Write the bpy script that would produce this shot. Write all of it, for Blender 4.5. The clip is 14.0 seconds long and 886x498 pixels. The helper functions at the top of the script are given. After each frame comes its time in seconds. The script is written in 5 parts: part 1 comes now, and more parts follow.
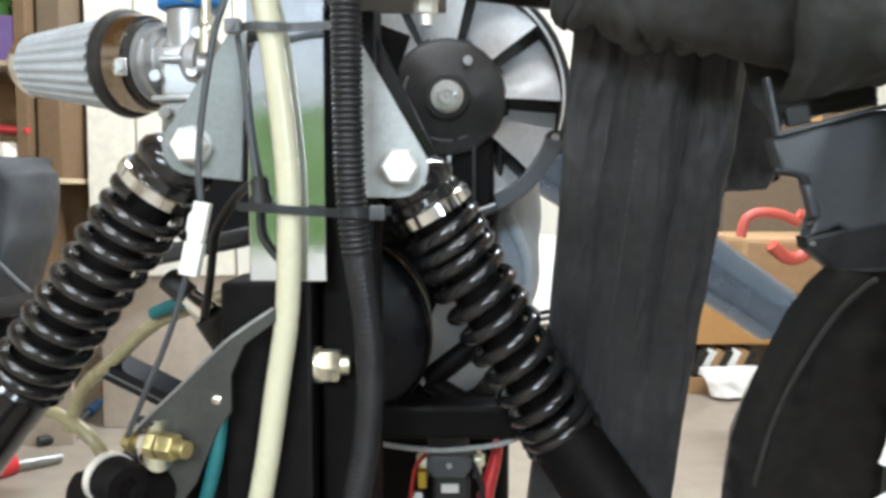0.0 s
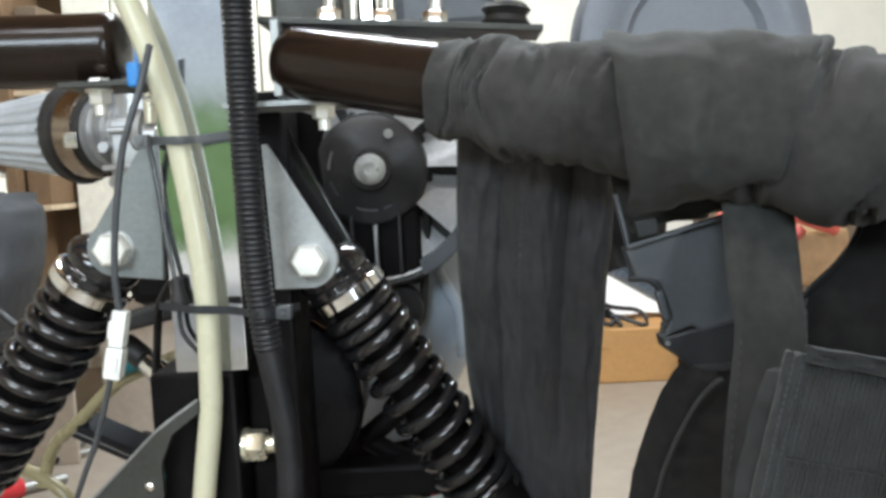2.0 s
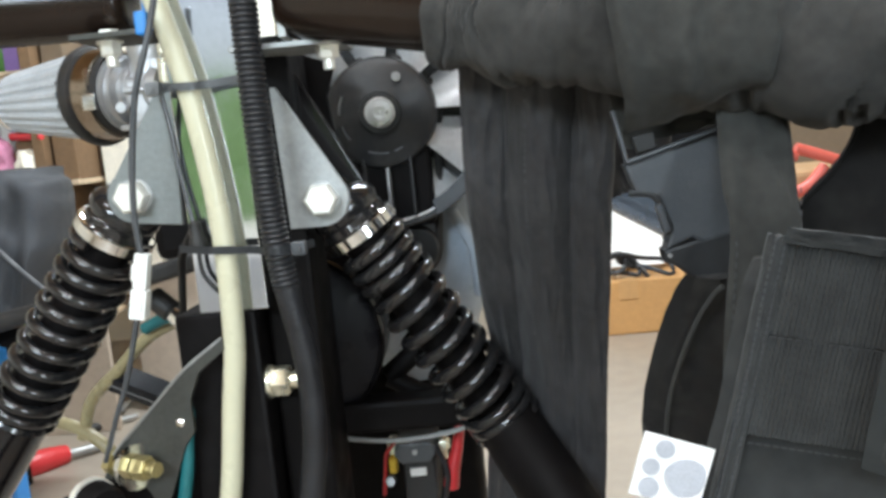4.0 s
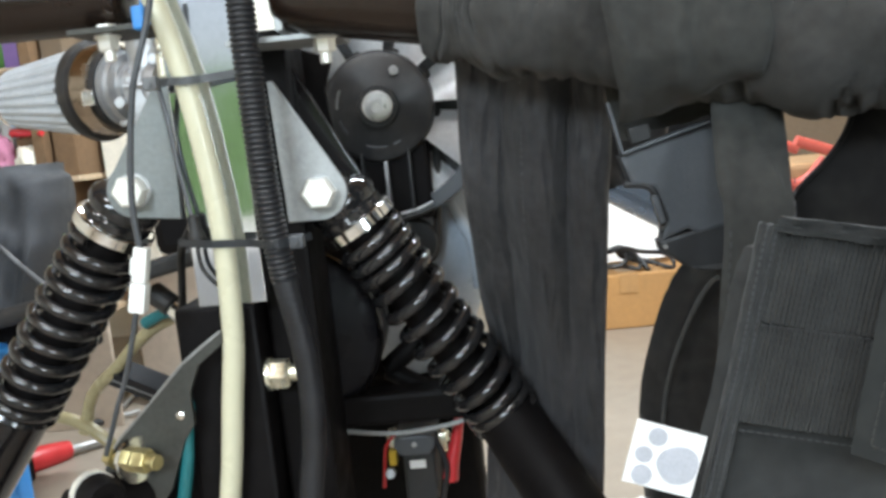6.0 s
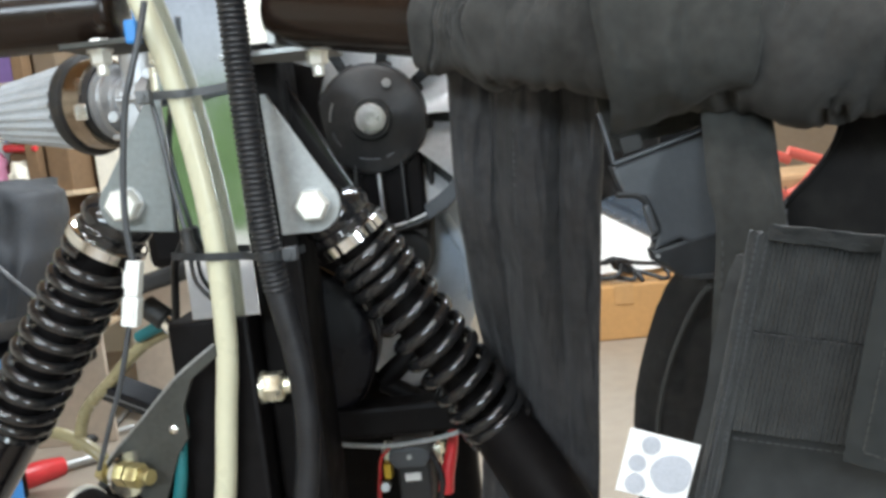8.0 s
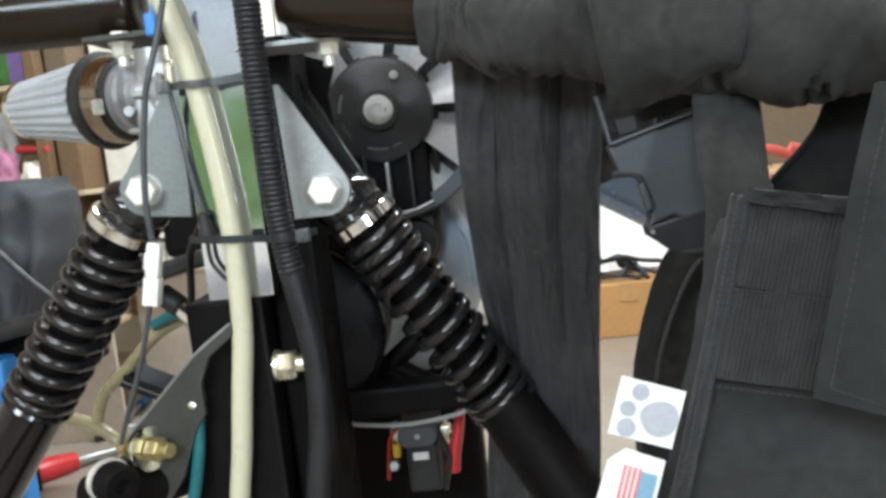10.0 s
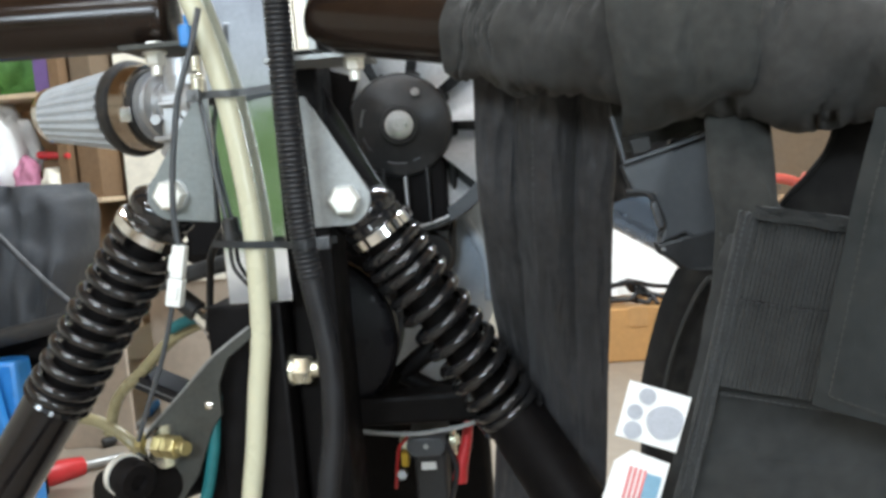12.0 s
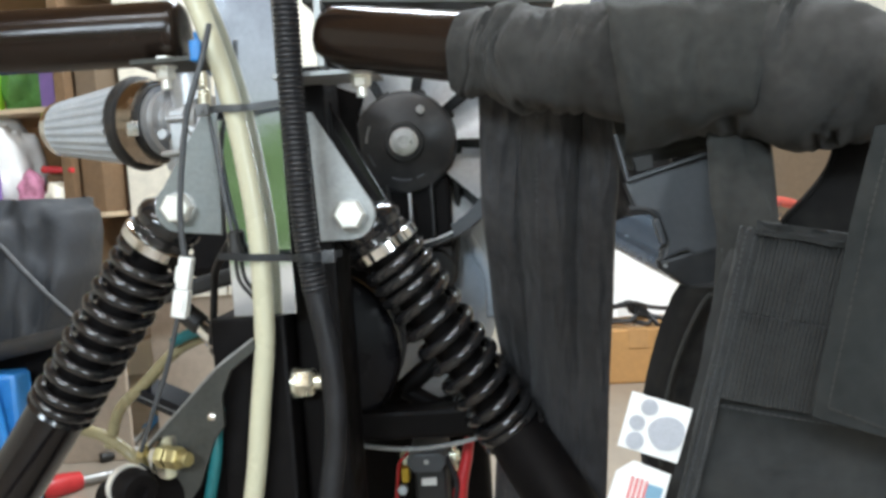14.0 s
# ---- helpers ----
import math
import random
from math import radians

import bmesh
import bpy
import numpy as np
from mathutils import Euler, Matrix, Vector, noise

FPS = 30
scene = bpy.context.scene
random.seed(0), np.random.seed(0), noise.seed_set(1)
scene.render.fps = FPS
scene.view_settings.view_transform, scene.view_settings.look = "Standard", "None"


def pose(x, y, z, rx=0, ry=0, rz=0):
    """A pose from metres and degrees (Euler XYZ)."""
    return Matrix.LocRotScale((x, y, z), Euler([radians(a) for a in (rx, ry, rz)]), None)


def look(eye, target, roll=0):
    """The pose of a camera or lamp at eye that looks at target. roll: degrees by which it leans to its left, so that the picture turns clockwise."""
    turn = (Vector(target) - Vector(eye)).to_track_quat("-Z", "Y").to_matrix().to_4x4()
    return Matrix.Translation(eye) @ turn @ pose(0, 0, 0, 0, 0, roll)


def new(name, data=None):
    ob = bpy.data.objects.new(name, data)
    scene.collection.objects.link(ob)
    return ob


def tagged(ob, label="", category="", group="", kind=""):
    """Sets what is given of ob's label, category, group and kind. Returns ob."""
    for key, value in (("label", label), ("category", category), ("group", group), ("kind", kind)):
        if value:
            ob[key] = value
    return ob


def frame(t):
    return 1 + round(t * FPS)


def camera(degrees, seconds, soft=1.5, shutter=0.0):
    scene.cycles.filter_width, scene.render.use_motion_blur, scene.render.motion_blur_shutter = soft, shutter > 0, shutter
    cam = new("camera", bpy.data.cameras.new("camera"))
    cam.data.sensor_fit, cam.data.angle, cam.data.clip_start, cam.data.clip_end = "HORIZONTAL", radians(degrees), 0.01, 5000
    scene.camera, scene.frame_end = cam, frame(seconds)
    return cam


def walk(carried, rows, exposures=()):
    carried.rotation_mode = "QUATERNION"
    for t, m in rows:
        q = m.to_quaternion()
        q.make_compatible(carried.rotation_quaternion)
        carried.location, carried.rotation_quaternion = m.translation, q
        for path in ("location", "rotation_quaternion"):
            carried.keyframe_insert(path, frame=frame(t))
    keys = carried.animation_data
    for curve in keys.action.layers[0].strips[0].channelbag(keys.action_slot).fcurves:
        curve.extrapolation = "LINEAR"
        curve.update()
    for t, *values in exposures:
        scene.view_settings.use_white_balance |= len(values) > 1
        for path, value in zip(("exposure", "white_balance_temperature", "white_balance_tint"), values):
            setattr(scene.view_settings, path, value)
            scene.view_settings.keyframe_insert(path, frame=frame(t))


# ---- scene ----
cam = camera(55.2, 14.0, soft=3.3, shutter=0.3)
METRES, EYE, TILT, LEAN, TURN = 0.23, 0.65, -4.0, 0.0, 0.0
ROWS = [
    (0.0, 0.0, 0.0, 0.0, -0.0, 0.0, 0.0),
    (0.5, 0.1875, -0.0201, 0.0313, 0.09, -0.4, 0.14),
    (1.0, 0.2913, -0.0591, 0.1776, -0.21, -0.8, 0.62),
    (1.5, 0.2881, -0.1145, 0.2781, 0.19, -1.17, 1.79),
    (2.0, 0.2932, -0.1384, 0.2835, 0.71, -1.3, 2.81),
    (2.5, 0.2951, -0.1756, 0.2401, 1.38, -1.55, 3.62),
    (3.0, 0.2942, -0.197, 0.2153, 1.67, -2.19, 4.38),
    (3.5, 0.3294, -0.1931, 0.1963, 2.35, -3.25, 5.24),
    (6.0, 0.3501, -0.203, 0.1835, 2.57, -3.88, 5.68),
    (6.5, 0.3498, -0.2029, 0.181, 2.32, -3.32, 5.69),
    (7.0, 0.3459, -0.2008, 0.1859, 2.11, -3.03, 5.71),
    (9.5, 0.3701, -0.2614, 0.1451, 2.58, -3.08, 6.46),
    (10.0, 0.3543, -0.3142, 0.1248, 2.63, -2.84, 6.32),
    (10.5, 0.3566, -0.3308, 0.1058, 2.62, -2.39, 5.7),
    (11.0, 0.3379, -0.3667, 0.1075, 2.82, -1.93, 4.98),
    (11.5, 0.3394, -0.3768, 0.0999, 3.32, -1.61, 4.55),
    (12.0, 0.3392, -0.3856, 0.1038, 3.4, -1.39, 4.43),
    (12.5, 0.3353, -0.3954, 0.1028, 3.47, -1.16, 4.32),
    (13.0, 0.339, -0.4108, 0.1021, 3.56, -0.99, 4.27),
    (13.5, 0.3383, -0.4048, 0.0897, 3.46, -0.69, 4.1),
    (14.0, 0.3291, -0.4124, 0.0894, 3.43, -0.02, 3.71),
]
walk(cam, [(t, pose(0, 0, EYE, TILT, LEAN, TURN) @ pose(METRES * x, METRES * y, METRES * z, 90 + pitch, roll, yaw)) for t, x, y, z, yaw, pitch, roll in ROWS],
     exposures=[(0.0, 0.30), (0.7, 0.34), (1.0, 0.33), (1.5, 0.10), (2.2, 0.03), (3.2, 0.19), (6.0, 0.23), (7.0, 0.21), (9.5, 0.14), (10.5, 0.08), (12.0, 0.05), (14.0, 0.02)])

# ---- world and light ----
world = bpy.data.worlds.new("world")
scene.world = world
world.use_nodes = True
wn = world.node_tree
sky = wn.nodes.new("ShaderNodeTexSky")
sky.sky_type, sky.sun_disc = "NISHITA", False
sky.dust_density, sky.ozone_density = 3.0, 0.5
sky.sun_elevation, sky.sun_rotation = radians(45), radians(-18)
haze = wn.nodes.new("ShaderNodeHueSaturation")
haze.inputs["Saturation"].default_value, haze.inputs["Value"].default_value = 0.45, 1.1
wn.links.new(sky.outputs[0], haze.inputs["Color"])
wn.links.new(haze.outputs[0], wn.nodes["Background"].inputs[0])
wn.nodes["Background"].inputs[1].default_value = 0.125
sun_data = bpy.data.lights.new("sun", "SUN")
sun_data.energy, sun_data.angle, sun_data.color = 2.6, radians(6), (1.0, 0.96, 0.9)
sun = new("sun", sun_data)
sun.matrix_world = look((-3, 9, 9), (0, 0, 0))


def area_lamp(name, at, target, sx, sy, watts, colour):
    data = bpy.data.lights.new(name, "AREA")
    data.shape, data.size, data.size_y, data.energy, data.color = "RECTANGLE", sx, sy, watts, colour
    ob = new(name, data)
    ob.matrix_world = look(at, target)
    return ob


area_lamp("door_daylight_upper", (-0.80, -2.45, 1.95), (0, 1.2, 0.8), 1.4, 0.50, 68, (0.76, 0.895, 1.0))
area_lamp("door_daylight_side", (1.36, -2.45, 1.15), (0.1, 0.5, 0.7), 0.42, 1.5, 38, (0.78, 0.905, 1.0))
# Unseen overhead fill lamps, added to brighten the back wall and the foreground.
area_lamp("fill_light_rear", (0.2, 1.75, 2.38), (0.2, 1.75, 0), 1.4, 0.16, 80, (0.84, 0.93, 1.0))
area_lamp("fill_light_front", (-0.2, -0.55, 2.38), (-0.2, -0.55, 0), 1.4, 0.16, 24, (0.90, 0.95, 1.0))


# ---- materials ----
def mat(name, base, rough=0.5, metal=0.0, vary=0.12, scale=40.0, bump=0.0, bump_scale=200.0, rough_vary=0.1,
        coat=0.0, dust=0.0, dust_colour=(0.35, 0.33, 0.30), spec=0.5, trans=0.0, alpha=1.0):
    m = bpy.data.materials.new(name)
    m.use_nodes = True
    nt = m.node_tree
    N, L = nt.nodes, nt.links
    b = N["Principled BSDF"]
    tc = N.new("ShaderNodeTexCoord")
    n1 = N.new("ShaderNodeTexNoise")
    n1.inputs["Scale"].default_value, n1.inputs["Detail"].default_value = scale, 6
    n2 = N.new("ShaderNodeTexNoise")
    n2.inputs["Scale"].default_value, n2.inputs["Detail"].default_value = scale * 7, 4
    L.new(tc.outputs["Object"], n1.inputs["Vector"])
    L.new(tc.outputs["Object"], n2.inputs["Vector"])
    add = N.new("ShaderNodeMath")
    add.operation = "ADD"
    L.new(n1.outputs["Fac"], add.inputs[0])
    L.new(n2.outputs["Fac"], add.inputs[1])
    rng = N.new("ShaderNodeMapRange")
    rng.inputs["From Min"].default_value, rng.inputs["From Max"].default_value = 0.6, 1.4
    rng.inputs["To Min"].default_value, rng.inputs["To Max"].default_value = 1 - vary, 1 + vary
    L.new(add.outputs[0], rng.inputs["Value"])
    mul = N.new("ShaderNodeVectorMath")
    mul.operation = "SCALE"
    mul.inputs[0].default_value = base
    L.new(rng.outputs[0], mul.inputs["Scale"])
    out = mul.outputs[0]
    if dust:
        n3 = N.new("ShaderNodeTexNoise")
        n3.inputs["Scale"].default_value, n3.inputs["Detail"].default_value = scale * 1.7, 8
        L.new(tc.outputs["Object"], n3.inputs["Vector"])
        r3 = N.new("ShaderNodeMapRange")
        r3.inputs["From Min"].default_value, r3.inputs["From Max"].default_value = 0.5, 0.75
        r3.inputs["To Max"].default_value = dust
        L.new(n3.outputs["Fac"], r3.inputs["Value"])
        mix = N.new("ShaderNodeMix")
        mix.data_type = "RGBA"
        mix.inputs["B"].default_value = (*dust_colour, 1)
        L.new(r3.outputs[0], mix.inputs["Factor"])
        L.new(out, mix.inputs["A"])
        out = mix.outputs["Result"]
    L.new(out, b.inputs["Base Color"])
    rr = N.new("ShaderNodeMapRange")
    rr.inputs["From Min"].default_value, rr.inputs["From Max"].default_value = 0.35, 0.65
    rr.inputs["To Min"].default_value, rr.inputs["To Max"].default_value = max(0.02, rough - rough_vary), min(1, rough + rough_vary)
    L.new(n1.outputs["Fac"], rr.inputs["Value"])
    L.new(rr.outputs[0], b.inputs["Roughness"])
    b.inputs["Metallic"].default_value = metal
    b.inputs["Coat Weight"].default_value = coat
    b.inputs["Coat Roughness"].default_value = 0.08
    b.inputs["Specular IOR Level"].default_value = spec
    b.inputs["Transmission Weight"].default_value = trans
    if bump:
        nb = N.new("ShaderNodeTexNoise")
        nb.inputs["Scale"].default_value, nb.inputs["Detail"].default_value = bump_scale, 5
        L.new(tc.outputs["Object"], nb.inputs["Vector"])
        bp = N.new("ShaderNodeBump")
        bp.inputs["Strength"].default_value, bp.inputs["Distance"].default_value = bump, 0.002
        L.new(nb.outputs["Fac"], bp.inputs["Height"])
        L.new(bp.outputs[0], b.inputs["Normal"])
    return m


def weave_mat(name, base, size=900.0, strength=0.5, ribs=0.0, rough=0.9, sheen=0.12):
    """Woven cloth: two crossed thread waves, lint and faded patches."""
    m = mat(name, base, rough, vary=0.35, scale=22, rough_vary=0.05, spec=0.25, dust=0.10, dust_colour=(0.12, 0.115, 0.10))
    N, L = m.node_tree.nodes, m.node_tree.links
    tc = N.new("ShaderNodeTexCoord")
    waves = []
    for axis in ("X", "Z"):
        w = N.new("ShaderNodeTexWave")
        w.bands_direction = axis
        w.inputs["Scale"].default_value = (ribs if ribs and axis == "X" else size) / 6.28
        w.inputs["Distortion"].default_value, w.inputs["Detail"].default_value = 1.2, 2
        L.new(tc.outputs["Object"], w.inputs["Vector"])
        waves.append(w)
    add = N.new("ShaderNodeMath")
    add.operation = "ADD"
    L.new(waves[0].outputs["Fac"], add.inputs[0])
    L.new(waves[1].outputs["Fac"], add.inputs[1])
    big = N.new("ShaderNodeTexNoise")
    big.inputs["Scale"].default_value, big.inputs["Detail"].default_value = 60, 5
    L.new(tc.outputs["Object"], big.inputs["Vector"])
    add2 = N.new("ShaderNodeMath")
    add2.operation = "MULTIPLY_ADD"
    add2.inputs[1].default_value = 3.0
    L.new(big.outputs["Fac"], add2.inputs[0])
    L.new(add.outputs[0], add2.inputs[2])
    bp = N.new("ShaderNodeBump")
    bp.inputs["Strength"].default_value, bp.inputs["Distance"].default_value = strength, 0.0012
    L.new(add2.outputs[0], bp.inputs["Height"])
    b = N["Principled BSDF"]
    L.new(bp.outputs[0], b.inputs["Normal"])
    b.inputs["Sheen Weight"].default_value, b.inputs["Sheen Roughness"].default_value = sheen, 0.5
    return m


M_GLOSS = mat("gloss_black_paint", (0.010, 0.008, 0.008), 0.15, vary=0.2, rough_vary=0.05, spec=0.38, coat=0.15, bump=0.03, bump_scale=60)
# Black tube paint; the brown ceiling's reflection is mixed into its colour.
M_TUBE = mat("gloss_black_brown_reflection", (0.014, 0.0078, 0.0052), 0.20, vary=0.25, scale=12, rough_vary=0.06, spec=0.36, bump=0.03, bump_scale=40)
# The brown dust tint paints warm surroundings reflected in the black coils.
M_SPRING = mat("spring_black_enamel", (0.014, 0.0135, 0.014), 0.15, vary=0.3, rough_vary=0.06, dust=0.12, dust_colour=(0.09, 0.05, 0.03), coat=0.35, spec=0.45)
M_DARKST = mat("dark_steel", (0.050, 0.050, 0.043), 0.50, 0.30, vary=0.25, bump=0.06, bump_scale=300, dust=0.2, dust_colour=(0.05, 0.045, 0.04))
M_SATIN = mat("satin_black_paint", (0.006, 0.005, 0.005), 0.55, vary=0.3, spec=0.10, dust=0.05, dust_colour=(0.06, 0.055, 0.05))
M_DRUM = mat("drum_black_enamel", (0.008, 0.0075, 0.0095), 0.34, vary=0.2, spec=0.16)
M_COIL = mat("navy_black_plastic", (0.007, 0.008, 0.012), 0.45, vary=0.15, spec=0.25)
M_BLACKPL = mat("black_plastic", (0.022, 0.022, 0.023), 0.48, vary=0.2, bump=0.1, bump_scale=500)
M_GREYPL = mat("dark_grey_plastic", (0.075, 0.080, 0.088), 0.42, vary=0.12, bump=0.12, bump_scale=700)
M_COVER = mat("blue_grey_cover", (0.17, 0.18, 0.205), 0.45, vary=0.1, bump=0.1, bump_scale=500)
M_STAY = mat("dark_metallic_paint", (0.12, 0.17, 0.25), 0.20, 0.7, vary=0.1, coat=0.3)
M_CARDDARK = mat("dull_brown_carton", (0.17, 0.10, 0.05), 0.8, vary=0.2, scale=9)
M_CARDPALE = mat("pale_cardboard", (0.15, 0.105, 0.066), 0.8, vary=0.12, scale=9)
M_RUBBER = mat("black_rubber", (0.018, 0.017, 0.016), 0.6, vary=0.3, dust=0.2, dust_colour=(0.10, 0.07, 0.05))
M_POLISH = mat("polished_aluminium", (0.80, 0.83, 0.86), 0.07, 1.0, vary=0.06, rough_vary=0.03, bump=0.012, bump_scale=60)
M_ZINC = mat("zinc_plate", (0.20, 0.215, 0.21), 0.48, 0.4, vary=0.14, bump=0.12, bump_scale=420, dust=0.15, dust_colour=(0.22, 0.21, 0.19))
M_ZINC2 = mat("light_zinc_plate", (0.37, 0.38, 0.375), 0.44, 0.35, vary=0.16, bump=0.2, bump_scale=420)
M_CHROME = mat("chrome", (0.86, 0.85, 0.82), 0.13, 1.0, vary=0.08, dust=0.12, dust_colour=(0.25, 0.18, 0.12))
M_BOLT = mat("bright_bolt", (0.95, 0.93, 0.86), 0.36, 0.55, vary=0.06, bump=0.05, bump_scale=600)
M_BRASS = mat("yellow_zinc_bolt", (0.50, 0.42, 0.20), 0.42, 0.8, vary=0.2, dust=0.2, dust_colour=(0.2, 0.14, 0.06))
M_STEELBRASS = mat("yellowed_nut", (0.82, 0.78, 0.62), 0.30, 0.8, vary=0.15, dust=0.2, dust_colour=(0.3, 0.24, 0.12))
M_STEEL = mat("dull_bright_steel", (0.80, 0.81, 0.82), 0.34, 0.6, vary=0.12, bump=0.08, bump_scale=500)
# Brown glint and dark reflections of the clamp band are put into its colour.
M_CLAMP = mat("brown_reflection_clamp_steel", (0.36, 0.30, 0.24), 0.20, 1.0, vary=0.25, dust=0.3, dust_colour=(0.10, 0.06, 0.03))
M_EDGE = mat("ground_steel_edge", (0.34, 0.34, 0.33), 0.4, 0.6, vary=0.2)
M_CASTAL = mat("cast_aluminium", (0.50, 0.51, 0.52), 0.42, 0.85, vary=0.12, bump=0.15, bump_scale=500)
M_FANGREY = mat("fan_grey", (0.84, 0.85, 0.86), 0.40, 0.2, vary=0.12)
M_HUB = mat("fan_hub_black", (0.030, 0.031, 0.033), 0.40, vary=0.2, bump=0.08, bump_scale=600, dust=0.08)
M_HOSE = mat("cream_hose", (0.60, 0.57, 0.41), 0.30, vary=0.035, scale=25, spec=0.5)
M_CONDUIT = mat("corrugated_black_plastic", (0.022, 0.022, 0.024), 0.34, vary=0.2)
M_WRAP = mat("black_tape_wrap", (0.012, 0.012, 0.014), 0.46, vary=0.2, bump=0.1, bump_scale=120)
M_TIEGREY = mat("grey_nylon", (0.17, 0.175, 0.18), 0.35, vary=0.15)
M_TIE = mat("grey_black_nylon", (0.060, 0.063, 0.068), 0.38, vary=0.15)
M_WIREB = mat("black_wire", (0.02, 0.02, 0.022), 0.45, vary=0.2)
M_WIREG = mat("grey_wire", (0.35, 0.35, 0.34), 0.45, vary=0.2)
M_WHITEPL = mat("white_plastic", (0.84, 0.84, 0.80), 0.38, vary=0.05)
M_BLUE = mat("blue_plastic", (0.03, 0.22, 0.58), 0.4, vary=0.15)
M_RED = mat("red_plastic", (0.62, 0.035, 0.04), 0.38, vary=0.15)
M_REDORANGE = mat("red_orange_paint", (0.50, 0.085, 0.06), 0.4, vary=0.15)
M_YELLOW = mat("yellow_plastic", (0.70, 0.46, 0.04), 0.4, vary=0.15)
M_TEAL = mat("teal_wire", (0.012, 0.13, 0.14), 0.42, vary=0.2)
M_FILTER = mat("filter_gauze", (0.52, 0.55, 0.58), 0.45, 0.25, vary=0.15, bump=0.3, bump_scale=900)
M_DUCT = mat("pale_blue_grey_plastic", (0.42, 0.48, 0.55), 0.35, vary=0.08)
M_FLOOR = mat("beige_floor", (0.325, 0.275, 0.222), 0.45, vary=0.14, scale=3.0, bump=0.1, bump_scale=60, dust=0.25, dust_colour=(0.30, 0.24, 0.18))
M_WALL = mat("cream_wall", (0.76, 0.72, 0.63), 0.85, vary=0.06, scale=2.0, bump=0.1, bump_scale=80)
M_CEIL = mat("ceiling_boards", (0.40, 0.24, 0.12), 0.6, vary=0.2, scale=5.0, bump=0.1, bump_scale=60)
M_CARD = mat("cardboard", (0.50, 0.27, 0.10), 0.8, vary=0.12, scale=9, bump=0.1, bump_scale=120)
M_TAPE = mat("brown_packing_tape", (0.50, 0.275, 0.105), 0.5, vary=0.1, scale=9)
M_BEIGE = mat("beige_board", (0.50, 0.42, 0.34), 0.7, vary=0.15, scale=6)
M_WOOD = mat("pale_wood", (0.55, 0.42, 0.28), 0.55, vary=0.22, scale=6, bump=0.08, bump_scale=60)
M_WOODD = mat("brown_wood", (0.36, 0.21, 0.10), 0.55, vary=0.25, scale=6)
M_WHITE = mat("white_paper", (0.80, 0.79, 0.77), 0.7, vary=0.06, scale=8)
M_PRINT = mat("grey_print", (0.42, 0.43, 0.47), 0.6, vary=0.16, scale=160)
M_FLAGRED = mat("faded_red_print", (0.68, 0.22, 0.22), 0.6, vary=0.1)
M_FLAGBLUE = mat("faded_blue_print", (0.20, 0.36, 0.48), 0.6, vary=0.15, scale=300)
M_GREEN = mat("green_cloth", (0.10, 0.25, 0.06), 0.8, vary=0.3, scale=20)
M_LIME = mat("lime_plastic", (0.42, 0.75, 0.05), 0.5, vary=0.08)
M_PURPLE = mat("purple_box", (0.22, 0.13, 0.36), 0.7, vary=0.2)
M_PINK = mat("pink_cloth", (0.50, 0.20, 0.30), 0.85, vary=0.3, scale=16)
M_CREAM = mat("cream_cloth", (0.76, 0.71, 0.60), 0.85, vary=0.2)
M_BAG = mat("dark_nylon_bag", (0.034, 0.037, 0.043), 0.7, vary=0.3, bump=0.3, bump_scale=40)
M_HEDGE = mat("hedge_leaf", (0.09, 0.17, 0.06), 0.7, vary=0.4, scale=6)
M_LAWN = mat("lawn", (0.09, 0.17, 0.05), 0.9, vary=0.35, scale=4, bump=0.5, bump_scale=60)
# Sunlight is put into this pale colour; the building shades the drive.
M_DRIVE = mat("sun_whitened_concrete", (0.74, 0.73, 0.70), 0.85, vary=0.12, scale=2)
M_YHOSE = mat("clear_yellow_fuel_line", (0.30, 0.255, 0.14), 0.3, vary=0.15)
M_CLOTH = weave_mat("black_nylon_cloth", (0.044, 0.0425, 0.040), 2600, 0.35)
M_NYLON = weave_mat("glossy_black_nylon", (0.041, 0.040, 0.042), 5200, 0.2, rough=0.42)
M_POUCH = weave_mat("satin_black_nylon", (0.014, 0.014, 0.0145), 5200, 0.2, rough=0.40, sheen=0.05)
M_WEB = weave_mat("black_webbing", (0.036, 0.036, 0.033), 3000, 0.22)
# Darker copy of the webbing: the diagonal strap's shadow is in its colour.
M_WEBSHADE = weave_mat("shaded_black_webbing", (0.009, 0.0078, 0.0072), 3000, 0.22, sheen=0.02)
# Darkened copy of the brushed fabric, offsetting the extra light on the second panel.
M_PANEL = weave_mat("shaded_brushed_panel", (0.021, 0.023, 0.0225), 9000, 0.35)
M_CORD = weave_mat("corduroy_patch", (0.036, 0.037, 0.036), 2600, 0.35)
M_FLEECE = weave_mat("brushed_black_panel", (0.029, 0.030, 0.0295), 9000, 0.35)
M_PALETHREAD = mat("pale_grey_thread", (0.11, 0.11, 0.115), 0.8, vary=0.3)
M_THREAD = mat("grey_thread", (0.050, 0.050, 0.052), 0.8, vary=0.3)


# ---- shape helpers ----
def link(name, bm, material, smooth=True):
    me = bpy.data.meshes.new(name)
    bmesh.ops.recalc_face_normals(bm, faces=bm.faces)
    if smooth and not any(f.smooth for f in bm.faces):
        for f in bm.faces:
            f.smooth = True
    for e in bm.edges:
        if len(e.link_faces) == 2 and e.calc_face_angle(0.0) > radians(38):
            e.smooth = False
    bm.to_mesh(me)
    bm.free()
    me.materials.append(material)
    return new(name, me)


def thing(name, at, label, category, group="", kind=""):
    ob = new(name)
    ob.location = at
    ob.empty_display_size = 0.02
    return tagged(ob, label, category, group, kind)


